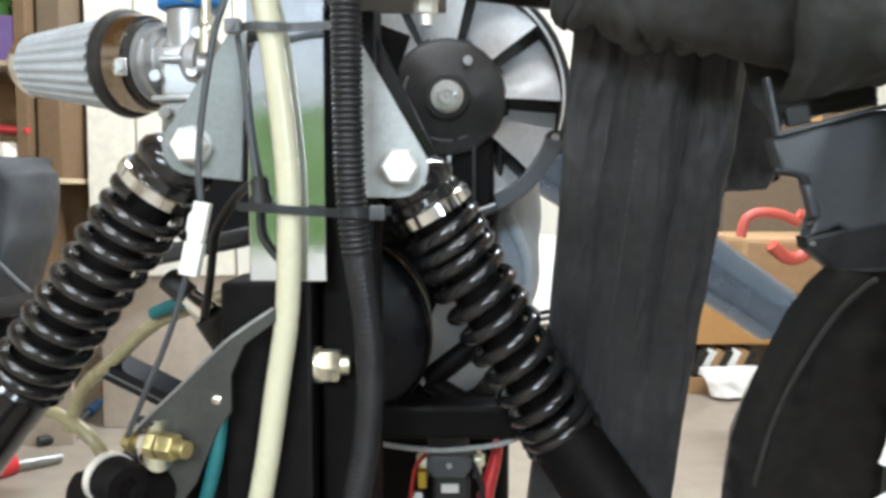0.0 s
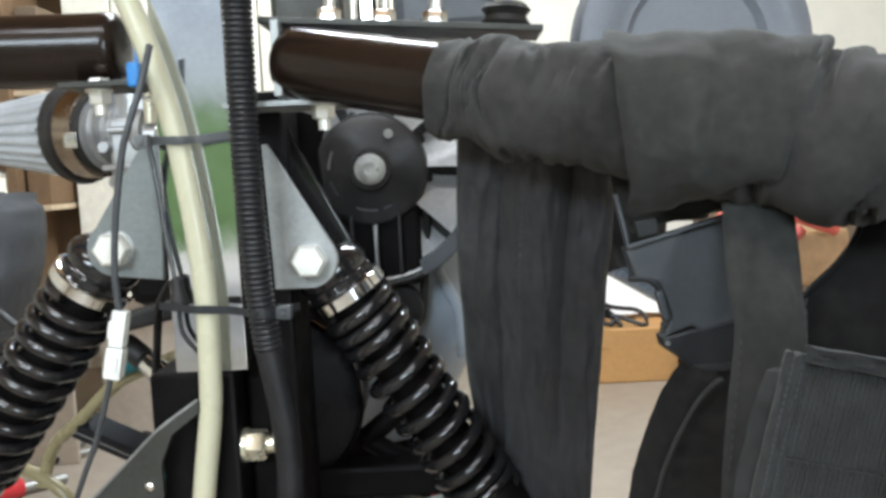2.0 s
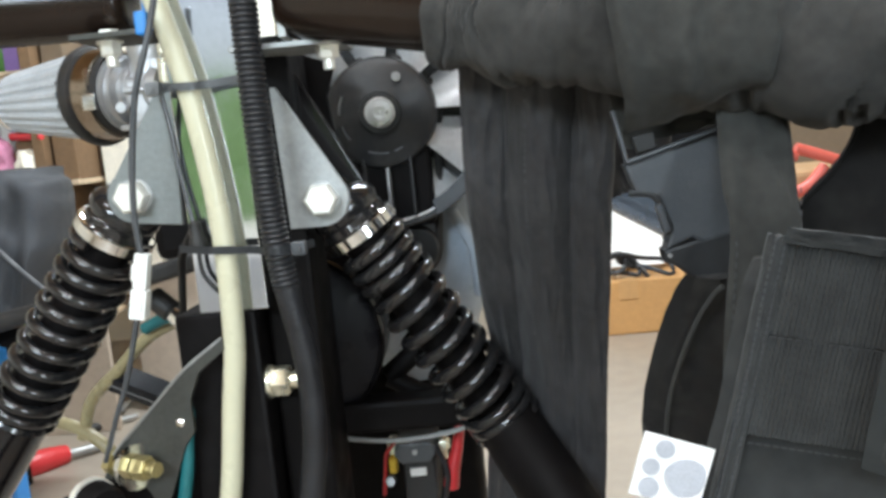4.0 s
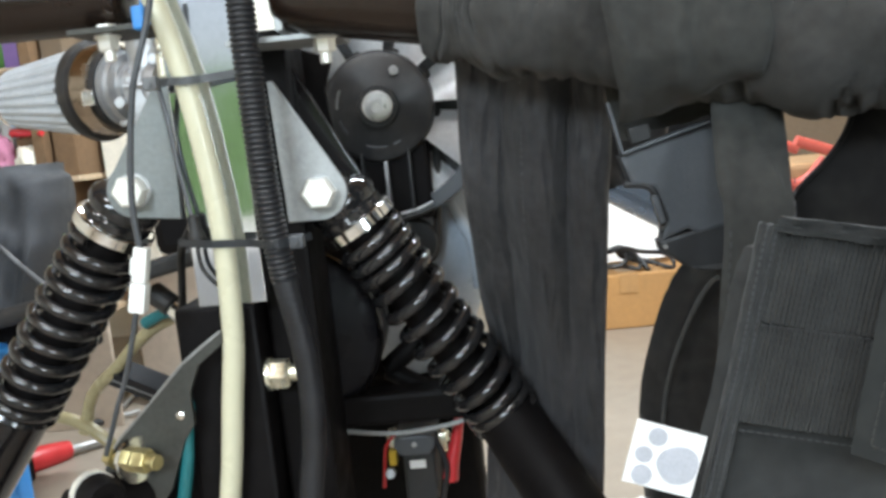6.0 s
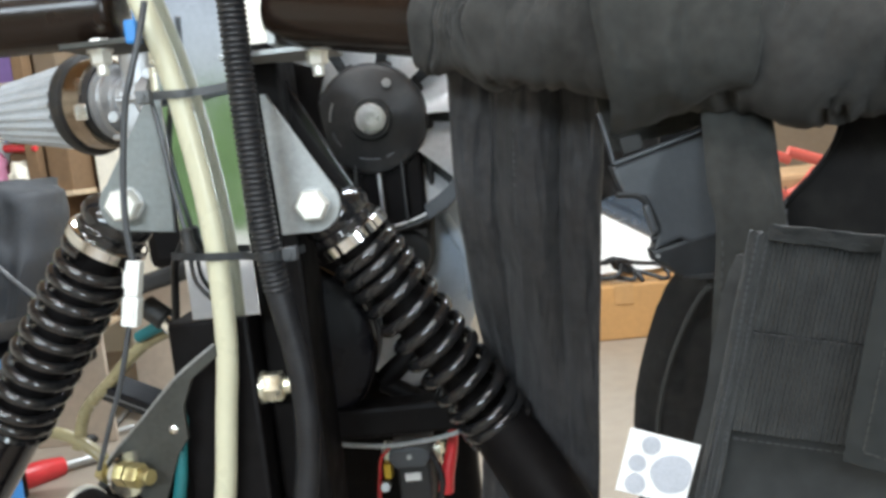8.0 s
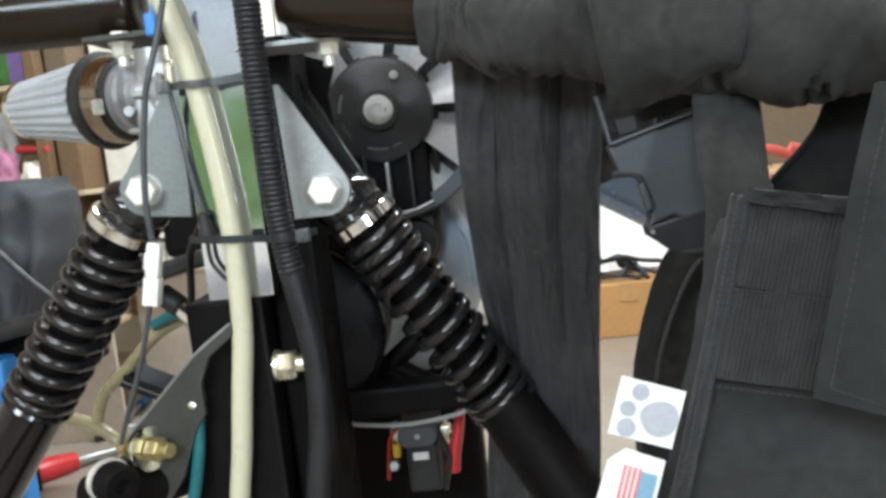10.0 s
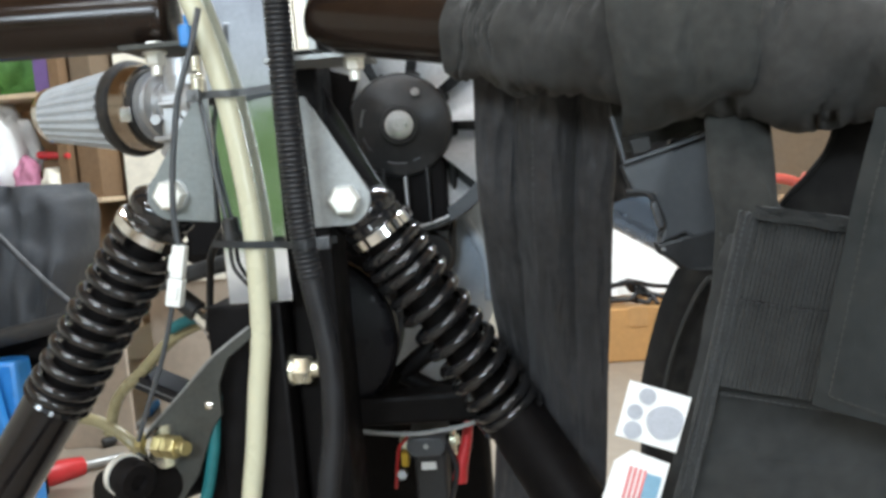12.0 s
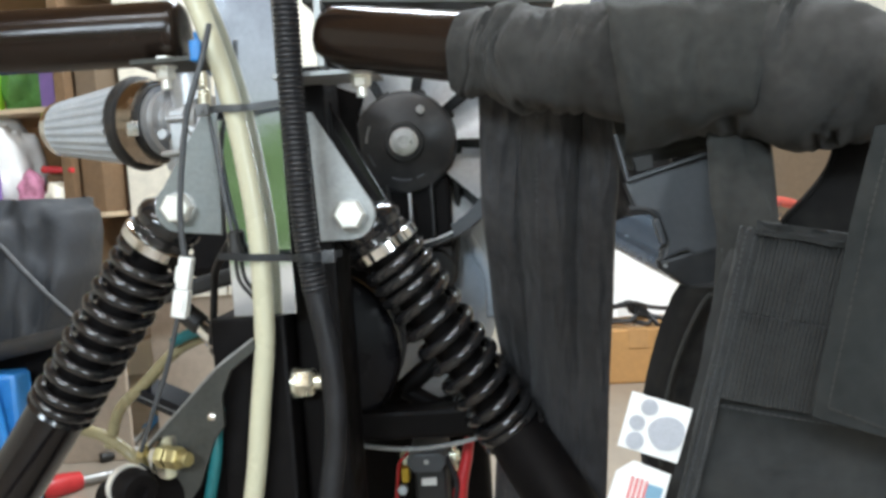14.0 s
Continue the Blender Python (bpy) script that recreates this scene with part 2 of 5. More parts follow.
def part(name, bm, material, parent, label="", smooth=True):
    ob = link(name, bm, material, smooth)
    ob.parent = parent
    if parent.type == "EMPTY":
        ob.matrix_parent_inverse = Matrix.Translation(-Vector(parent.location))
    if label:
        ob["label"] = label
    return ob


def solo(name, bm, material, label, category, group="", kind="", smooth=True):
    return tagged(link(name, bm, material, smooth), label, category, group, kind)


def rounded(bm, test):
    """Smooth shading for the faces that pass the test only."""
    bm.normal_update()
    for f in bm.faces:
        f.smooth = test(f)


def box(x0, x1, y0, y1, z0, z1, bevel=0.0, seg=2):
    bm = bmesh.new()
    bmesh.ops.create_cube(bm, size=1)
    bmesh.ops.transform(bm, matrix=Matrix.LocRotScale(((x0 + x1) / 2, (y0 + y1) / 2, (z0 + z1) / 2), None, (x1 - x0, y1 - y0, z1 - z0)), verts=bm.verts)
    if bevel:
        bmesh.ops.bevel(bm, geom=bm.edges[:], offset=bevel, segments=seg, affect="EDGES", profile=0.5)
        rounded(bm, lambda f: max(abs(c) for c in f.normal) < 0.999)
    return bm


def turned(bm, m):
    bmesh.ops.transform(bm, matrix=m, verts=bm.verts)
    return bm


def joined(*bms):
    out = bms[0]
    for b in bms[1:]:
        me = bpy.data.meshes.new("tmp")
        b.to_mesh(me)
        out.from_mesh(me)
        b.free()
        bpy.data.meshes.remove(me)
    return out


def axis_frame(p, d):
    return Matrix.Translation(p) @ Vector(d).to_track_quat("Z", "Y").to_matrix().to_4x4()


def revolve(profile, p=(0, 0, 0), d=(0, 0, 1), n=32, wobble=None):
    """profile: (radius, height) along d from p."""
    bm = bmesh.new()
    rings = []
    for k, (r, h) in enumerate(profile):
        if r < 1e-6:
            rings.append([bm.verts.new((0, 0, h))])
        else:
            rings.append([bm.verts.new(((r + (wobble(i, k) if wobble else 0)) * math.cos(2 * math.pi * i / n), (r + (wobble(i, k) if wobble else 0)) * math.sin(2 * math.pi * i / n), h)) for i in range(n)])
    for a, b in zip(rings, rings[1:]):
        for i in range(n):
            j = (i + 1) % n
            if len(a) == 1 and len(b) == 1:
                continue
            if len(a) == 1:
                bm.faces.new((a[0], b[i], b[j]))
            elif len(b) == 1:
                bm.faces.new((a[i], b[0], a[j]))
            else:
                bm.faces.new((a[i], b[i], b[j], a[j]))
    rounded(bm, lambda f: True)
    return turned(bm, axis_frame(p, d))


def rod(p0, p1, r, bevel=None, n=24, r1=None):
    p0, p1 = Vector(p0), Vector(p1)
    h = (p1 - p0).length
    r1 = r if r1 is None else r1
    e = min(r, r1, h) * 0.12 if bevel is None else bevel
    return revolve([(0, 0), (r - e, 0), (r, e), (r1, h - e), (r1 - e, h), (0, h)], p0, p1 - p0, n)


def hexa(p, d, af, h, chamfer=True):
    """Hexagon head or nut, af across flats, from p along d."""
    R = af / math.sqrt(3)
    e = h * 0.14 if chamfer else 0
    return revolve([(0, 0), (R, 0), (R, h - e), (R * 0.86, h), (0, h)], p, d, 6)


def smooth_path(pts, n=8):
    P = [Vector(p) for p in pts]
    P = [P[0] * 2 - P[1]] + P + [P[-1] * 2 - P[-2]]
    out = []
    for i in range(1, len(P) - 2):
        for k in range(n):
            t = k / n
            a, b, c, d = P[i - 1:i + 3]
            out.append(0.5 * ((2 * b) + (c - a) * t + (2 * a - 5 * b + 4 * c - d) * t * t + (3 * b - a - 3 * c + d) * t ** 3))
    out.append(P[-2])
    return out


def sweep(path, radius, n=12, shape=None, up=(0, -1, 0.02)):
    """A tube along a path. radius: number or f(k / last). shape(i, k): scale of one rim point."""
    bm = bmesh.new()
    rings = []
    last = len(path) - 1
    side = None
    for k, p in enumerate(path):
        d = (path[min(k + 1, last)] - path[max(k - 1, 0)]).normalized()
        if side is None:
            side = d.cross(Vector(up)).normalized()
        side = (side - d * side.dot(d)).normalized()
        top = d.cross(side)
        r = radius(k / last) if callable(radius) else radius
        ring = []
        for i in range(n):
            a = 2 * math.pi * i / n
            f = shape(i, k) if shape else 1.0
            ring.append(bm.verts.new(p + (side * math.cos(a) + top * math.sin(a)) * r * f))
        rings.append(ring)
    for a, b in zip(rings, rings[1:]):
        for i in range(n):
            bm.faces.new((a[i], a[(i + 1) % n], b[(i + 1) % n], b[i]))
    rounded(bm, lambda f: True)
    bm.faces.new(rings[0][::-1])
    bm.faces.new(rings[-1])
    return bm


def prism(poly, y0, y1, bevel=0.0006):
    """A plate cut to an outline in x and z, from y0 to y1."""
    bm = bmesh.new()
    f = bm.faces.new([bm.verts.new((x, y0, z)) for x, z in poly])
    ex = bmesh.ops.extrude_face_region(bm, geom=[f])
    bmesh.ops.translate(bm, vec=(0, y1 - y0, 0), verts=[v for v in ex["geom"] if isinstance(v, bmesh.types.BMVert)])
    if bevel:
        bmesh.ops.recalc_face_normals(bm, faces=bm.faces)
        es = [e for e in bm.edges if abs(e.verts[0].co.y - e.verts[1].co.y) < 1e-6]
        bmesh.ops.bevel(bm, geom=es, offset=bevel, segments=2, affect="EDGES", profile=0.5)
    rounded(bm, lambda f: abs(f.normal.y) < 0.999)
    return bm


def arc(cx, cz, r, a0, a1, n=10):
    return [(cx + r * math.cos(radians(a0 + (a1 - a0) * i / n)), cz + r * math.sin(radians(a0 + (a1 - a0) * i / n))) for i in range(n + 1)]


def cloth(levels, thick, nu=26, nv=40, fold=0.0, fold_n=5.0, seed=0.0, soft=0.004, edge=1.0, pleat=0.0, crinkle=0.0, ribs=0, rib=0.0):
    """A thick hanging cloth: levels of (left, right, y_left, y_right, z_left, z_right), front side first."""
    bm = bmesh.new()
    ctrl = smooth_path([Vector((0, 0, 0))] * 0 + [Vector((l[0], l[2], l[4])) for l in levels], max(1, nv // (len(levels) - 1)))
    ctrr = smooth_path([Vector((l[1], l[3], l[5])) for l in levels], max(1, nv // (len(levels) - 1)))
    rings = []
    m = len(ctrl)
    for k in range(m):
        v = k / (m - 1)
        a, b = ctrl[k], ctrr[k]
        ring = []
        for side in (1, -1):
            for i in range(nu + 1) if side == 1 else range(nu - 1, 0, -1):
                u = i / nu
                p = a.lerp(b, u)
                rim = (1 - (2 * u - 1) ** 8) ** 0.5
                off = thick / 2 * rim * side
                w = noise.noise(Vector((u * fold_n + seed, v * 1.3 + seed, side * 0.3))) * fold
                w += noise.noise(Vector((u * fold_n * 2.3 + seed, v * 3.0, 5 + seed))) * fold * 0.4
                if pleat:
                    w += pleat * (abs(math.sin(math.pi * (2.3 * u + 0.25 * math.sin(2.5 * v + seed) + 0.1))) ** 0.6 - 0.6) * (0.55 + 0.45 * math.sin(3.0 * v + 2 * u))
                if ribs:
                    w += rib * (abs(math.sin(math.pi * ribs * u)) ** 0.7 - 0.5) * (1 + 0.5 * noise.noise(Vector((u * ribs * 1.3, v * 30, seed))))
                if crinkle:
                    q = noise.noise(Vector((u * 7 + v * 5 + seed, v * 9 - u * 4, seed)))
                    w += crinkle * (0.25 - abs(q)) + crinkle * 0.5 * (0.2 - abs(noise.noise(Vector((u * 15 - v * 9, v * 17 + u * 6, seed + 3)))))
                s = noise.noise(Vector((u * 4, v * 6, seed + 9))) * soft
                ring.append(bm.verts.new((p.x + s * 0.5 * edge, p.y - off - w, p.z + s)))
        rings.append(ring)
    n = len(rings[0])
    for a, b in zip(rings, rings[1:]):
        for i in range(n):
            bm.faces.new((a[i], a[(i + 1) % n], b[(i + 1) % n], b[i]))
    bm.faces.new(rings[0])
    bm.faces.new(rings[-1][::-1])
    rounded(bm, lambda f: True)
    return bm


def stitches(parent, pts, step=0.0035, length=0.0022, r=0.00024, name="stitching", material=None):
    """A line of short thread stitches along pts, in one mesh."""
    path = [Vector(p) for p in pts]
    bm = bmesh.new()
    for a, b in zip(path, path[1:]):
        n = max(1, int((b - a).length / step))
        d = (b - a).normalized()
        for i in range(n):
            p = a.lerp(b, (i + 0.5) / n)
            m = axis_frame(p, d) @ Matrix.Diagonal((r, r, length / 2, 1))
            bmesh.ops.create_cube(bm, size=2, matrix=m)
    return part(name, bm, material or M_THREAD, parent)

# ---- room ----
solo("floor", box(-3.0, 3.0, -2.5, 3.3, -0.10, 0.0), M_FLOOR, "beige painted workshop floor with worn stains", "floor", kind="structure", smooth=False)
solo("wall_back", box(-3.0, 3.0, 3.3, 3.45, -0.1, 2.5), M_WALL, "plain cream painted plaster wall", "wall", kind="structure", smooth=False)
solo("wall_side_a", box(-3.15, -3.0, -2.5, 3.45, -0.1, 2.5), M_WALL, "plain cream painted plaster wall", "wall", kind="structure", smooth=False)
solo("wall_side_b", box(3.0, 3.15, -2.5, 3.45, -0.1, 2.5), M_WALL, "plain cream painted plaster wall", "wall", kind="structure", smooth=False)
solo("wall_front", joined(box(-3.15, -1.6, -2.65, -2.5, -0.1, 2.5), box(1.6, 3.15, -2.65, -2.5, -0.1, 2.5), box(-1.6, 1.6, -2.65, -2.5, 2.25, 2.5)),
     M_WALL, "cream wall with a wide open garage doorway", "wall", kind="structure", smooth=False)
solo("ceiling", box(-3.15, 3.15, -2.65, 3.45, 2.5, 2.62), M_CEIL, "brown stained wooden board ceiling", "ceiling", kind="structure", smooth=False)
solo("driveway", box(-6, 6, -8.7, -2.65, -0.16, -0.06), M_DRIVE, "concrete drive outside the doorway, coloured pale as if sunlit", "driveway", kind="structure", smooth=False)
solo("ground", joined(box(-400, 400, -600, -8.7, -0.2, -0.05), box(-400, -6, -8.7, 600, -0.2, -0.09), box(6, 400, -8.7, 600, -0.2, -0.09), box(-6, 6, 3.5, 600, -0.2, -0.09)),
     M_LAWN, "mown green lawn beyond the drive", "lawn", kind="structure", smooth=False)


def hedge():
    bm = bmesh.new()
    rnd = random.Random(3)
    for i in range(3600):
        x, z = rnd.uniform(-7, 7), rnd.uniform(0, 1) ** 0.8 * 1.85
        y = -9.4 + rnd.uniform(-0.35, 0.35) * (1.0 - 0.3 * z)
        s = rnd.uniform(0.05, 0.11)
        m = Matrix.LocRotScale((x, y, z - 0.03), Euler((rnd.uniform(0, 6), rnd.uniform(0, 6), rnd.uniform(0, 6))), (s, s * 0.6, s))
        vs = [bm.verts.new(m @ Vector(c)) for c in ((-1, 0, 0), (0, -0.4, 0.2), (1, 0, 0), (0, 0.4, -0.2))]
        bm.faces.new(vs)
    return bm


solo("hedge", joined(hedge(), box(-7, 7, -9.6, -9.2, -0.1, 1.62, 0.06)), M_HEDGE, "clipped green hedge beyond the lawn", "hedge", kind="stuff")


# Invented fitting that houses an overhead fill lamp.
def tube_lamp(x, y):
    lamp = thing("ceiling_light", (x, y, 2.5), "white ceiling tube light fitting, unseen, added above a fill lamp", "ceiling light", "ceiling lights")
    part("housing", box(x - 0.75, x + 0.75, y - 0.09, y + 0.09, 2.42, 2.5, 0.01), M_WHITEPL, lamp)
    part("end_cap", box(x - 0.78, x - 0.75, y - 0.07, y + 0.07, 2.41, 2.47, 0.006), M_WHITEPL, lamp)


tube_lamp(0.2, 1.75)
tube_lamp(-0.2, -0.55)


# ---- frame of the machine ----
frame_thing = thing("trike_frame", (-0.095, 0.55, 0.0), "black and bare-metal tubular frame with bolted steel brackets", "vehicle frame")
part("upper_post", box(-0.118, -0.071, 0.515, 0.56, 0.594, 0.86, 0.0008), M_POLISH, frame_thing, "polished aluminium box post")
part("lower_post", box(-0.136, -0.080, 0.513, 0.57, 0.0, 0.594, 0.003), M_SATIN, frame_thing, "black painted box post")
part("rear_post", box(-0.078, -0.043, 0.536, 0.60, 0.40, 0.775, 0.003), M_SATIN, frame_thing, "black painted rear channel")
part("foot", box(-0.30, 0.12, 0.50, 0.62, 0.0, 0.05, 0.006), M_SATIN, frame_thing)

poly_l = arc(-0.154, 0.677, 0.0185, 128, 262, 12) + [(-0.124, 0.655), (-0.119, 0.741)] + arc(-0.1255, 0.7415, 0.0065, 10, 120, 6)
part("bracket", prism(poly_l, 0.522, 0.5275), M_ZINC, frame_thing, "grey zinc steel shock bracket with rounded lug")
poly_r = arc(-0.0275, 0.6635, 0.0185, -96, 36, 12) + [(-0.050, 0.7395), (-0.0535, 0.7395), (-0.0505, 0.6452)]
part("bracket", prism(poly_r, 0.520, 0.5255), M_ZINC2, frame_thing, "light grey steel shock bracket with rounded lug")
# diagonal strut behind the bracket
part("strut", turned(box(-0.0095, 0.0095, -0.006, 0.006, -0.078, 0.070, 0.0008), Matrix.Translation((-0.028, 0.558, 0.700)) @ Euler((0, radians(-27), 0)).to_matrix().to_4x4()),
     M_GLOSS, frame_thing, "flat black diagonal strut")
part("strut", turned(box(-0.007, 0.007, -0.008, 0.008, -0.05, 0.05, 0.002), Matrix.Translation((-0.030, 0.70, 0.765)) @ Euler((0, radians(-62), 0)).to_matrix().to_4x4()),
     M_BLACKPL, frame_thing)
part("shroud_bracket", prism([(-0.0580, 0.7725), (-0.0231, 0.7595), (-0.0316, 0.7368), (-0.0277, 0.6957), (-0.0448, 0.7067), (-0.0610, 0.7402)], 0.612, 0.618, 0.001), M_SATIN, frame_thing, "black folded bracket beside the fan")


def hex_bolt(at, d, af, h, parent, material=M_BOLT, washer=True, name="bolt"):
    d = Vector(d).normalized()
    a = Vector(at)
    ob = part(name, hexa(a + d * 0.0022, d, af, h), material, parent)
    part("washer", revolve([(0, 0), (af * 0.62, 0), (af * 0.62, 0.0018), (af * 0.58, 0.0022), (0, 0.0022)], a, d, 24), M_ZINC2, ob)
    return ob


hex_bolt((-0.0265, 0.520, 0.6635), (0.04, -1, 0.02), 0.0195, 0.0115, frame_thing)
hex_bolt((-0.1535, 0.522, 0.6770), (0.08, -1, 0.0), 0.0195, 0.0115, frame_thing)

# clamp plates above and below the cross tubes
part("clamp_plate", box(-0.17, -0.1190, 0.494, 0.545, 0.7786, 0.7821, 0.0006), M_DARKST, frame_thing, "dark steel lower clamp plate")
part("clamp_plate", box(-0.0695, 0.002, 0.492, 0.545, 0.7610, 0.7645, 0.0006), M_ZINC2, frame_thing, "grey steel lower clamp plate")
TIP = Matrix.Translation((-0.045, 0.51, 0.8125)) @ Matrix.Rotation(radians(4.5), 4, "Y") @ Matrix.Translation((0.045, -0.51, -0.8125))
part("clamp_plate", turned(box(-0.045, 0.128, 0.494, 0.535, 0.8115, 0.8155, 0.0008), TIP), M_DARKST, frame_thing, "grey steel upper clamp plate")
part("spacer_plate", box(-0.036, -0.031, 0.486, 0.55, 0.7665, 0.8115, 0.0006), M_ZINC2, frame_thing)
for bx, by, bz in ((-0.010, 0.507, 0.7625), (-0.1512, 0.512, 0.7786)):
    part("bolt_nut", joined(hexa((bx, by, bz), (0, 0, -1), 0.0125, 0.0095), rod((bx, by, bz - 0.0165), (bx, by, bz - 0.0095), 0.0038), revolve([(0, 0), (0.0085, 0), (0.0085, 0.0016), (0, 0.0016)], (bx, by, bz), (0, 0, -1), 20)), M_BOLT, frame_thing)
    part("bolt_head", joined(hexa((bx, by, bz + 0.004), (0, 0, 1), 0.0115, 0.003)), M_BOLT, frame_thing)
for bx in (-0.004, 0.030, 0.062):
    part("bolt_nut", turned(joined(hexa((bx, 0.512, 0.8155), (0, 0, 1), 0.013, 0.009), rod((bx, 0.512, 0.824), (bx, 0.512, 0.832), 0.0038)), TIP), M_CHROME, frame_thing)
part("rubber_mount", turned(revolve([(0, 0), (0.0135, 0), (0.0155, 0.003), (0.0125, 0.007), (0.0155, 0.011), (0.0125, 0.0145), (0, 0.0145)], (0.106, 0.512, 0.8155), (0, 0, 1), 24), TIP), M_RUBBER, frame_thing, "black rubber mount")
part("mount_stud", turned(hexa((0.106, 0.512, 0.830), (0, 0, 1), 0.013, 0.009), TIP), M_CHROME, frame_thing)

# cross tubes
def cross_tube(p0, p1, r, label):
    p0, p1 = Vector(p0), Vector(p1)
    h = (p1 - p0).length
    return part("cross_tube", revolve([(0, 0.0), (r * 0.62, 0.0), (r * 0.86, 0.0012), (r * 0.97, 0.004), (r, 0.009), (r, h), (0, h)], p0, p1 - p0, 48), M_TUBE, frame_thing, label)


cross_tube((-0.142, 0.535, 0.8065), (-0.66, 0.535, 0.8165), 0.0235, "gloss black round cross tube")
cross_tube((-0.030, 0.503, 0.7890), (0.125, 0.425, 0.7520), 0.0222, "gloss black round cross tube with rounded end")
# stub nut on the post's side
part("lock_nut", joined(revolve([(0, 0), (0.0115, 0), (0.0115, 0.003), (0, 0.003)], (-0.080, 0.527, 0.540), (1, 0, -0.02), 24), hexa((-0.077, 0.527, 0.540), (1, 0, -0.02), 0.0185, 0.0125), rod((-0.066, 0.527, 0.540), (-0.0585, 0.527, 0.540), 0.0062)), M_STEELBRASS, frame_thing, "bright zinc lock nut")
# lower gusset and its bolts
part("gusset", prism([(-0.099, 0.580), (-0.128, 0.560), (-0.182, 0.508), (-0.192, 0.492), (-0.194, 0.470), (-0.180, 0.452), (-0.165, 0.452), (-0.148, 0.474), (-0.134, 0.508), (-0.126, 0.518), (-0.126, 0.540), (-0.118, 0.558), (-0.099, 0.572)], 0.497, 0.5015), M_DARKST, frame_thing, "dark bare steel gusset plate")
part("gusset_edge", sweep(smooth_path([(-0.1005, 0.4992, 0.5795), (-0.128, 0.4992, 0.5605), (-0.155, 0.4992, 0.5345), (-0.182, 0.4992, 0.5085), (-0.1915, 0.4992, 0.4925)], 6), 0.0013, 8), M_EDGE, frame_thing, "bare ground steel edge")
part("back_plate", prism([(-0.118, 0.545), (-0.132, 0.535), (-0.150, 0.49), (-0.152, 0.40), (-0.118, 0.40)], 0.515, 0.521), M_SATIN, frame_thing)
cd = Vector((1, -0.55, 0.02)).normalized()
c0 = Vector((-0.183, 0.500, 0.499))
stack = part("cross_bolt", joined(hexa(c0, -cd, 0.0145, 0.008), rod(c0, c0 + cd * 0.040, 0.0052)), M_BRASS, frame_thing, "yellow passivated cross bolt")
part("washer", joined(revolve([(0, 0), (0.0125, 0), (0.0125, 0.004), (0, 0.004)], c0 + cd * 0.012, cd, 28), revolve([(0, 0), (0.0155, 0), (0.0155, 0.003), (0, 0.003)], c0 + cd * 0.017, cd, 28)), M_CHROME, stack)
part("nut", hexa(c0 + cd * 0.021, cd, 0.0145, 0.011), M_BRASS, stack)

part("rivet", revolve([(0.0032, 0), (0.0029, 0.0014), (0.0016, 0.0022), (0, 0.0024)], (-0.1345, 0.497, 0.5255), (0, -1, 0), 16), M_CHROME, frame_thing)
part("swing_arm", joined(rod((-0.205, 0.47, 0.470), (-0.16, 0.53, 0.470), 0.020), rod((-0.19, 0.50, 0.468), (-0.40, 0.44, 0.35), 0.014)), M_SATIN, frame_thing)
hub_axis = Vector((0.75, -0.66, -0.05)).normalized()
bush = Vector((-0.1787, 0.462, 0.4859))
part("pivot_bush", revolve([(0.0, 0.003), (0.0045, 0.003), (0.0055, 0.006), (0.0115, 0.006), (0.0138, 0.003), (0.0138, -0.011), (0.0, -0.011)], bush, hub_axis, 36), M_SATIN, frame_thing, "black rubber pivot bush")
part("bush_sleeve", revolve([(0.0, -0.018), (0.0135, -0.018), (0.0148, -0.017), (0.0148, -0.011), (0.0, -0.0105)], bush, hub_axis, 40), M_BOLT, frame_thing, "chrome bush sleeve")
part("floor_bar", box(-0.11, 0.14, 0.60, 0.63, 0.470, 0.495, 0.004), M_SATIN, frame_thing)
part("rear_stay", rod((0.085, 1.21, 0.737), (0.56, 1.419, 0.440), 0.050, n=48), M_STAY, frame_thing, "thick dark blue metallic sloping tube")
part("rear_leg", rod((0.205, 1.265, 0.64), (0.205, 1.27, 0.0), 0.02), M_SATIN, frame_thing)


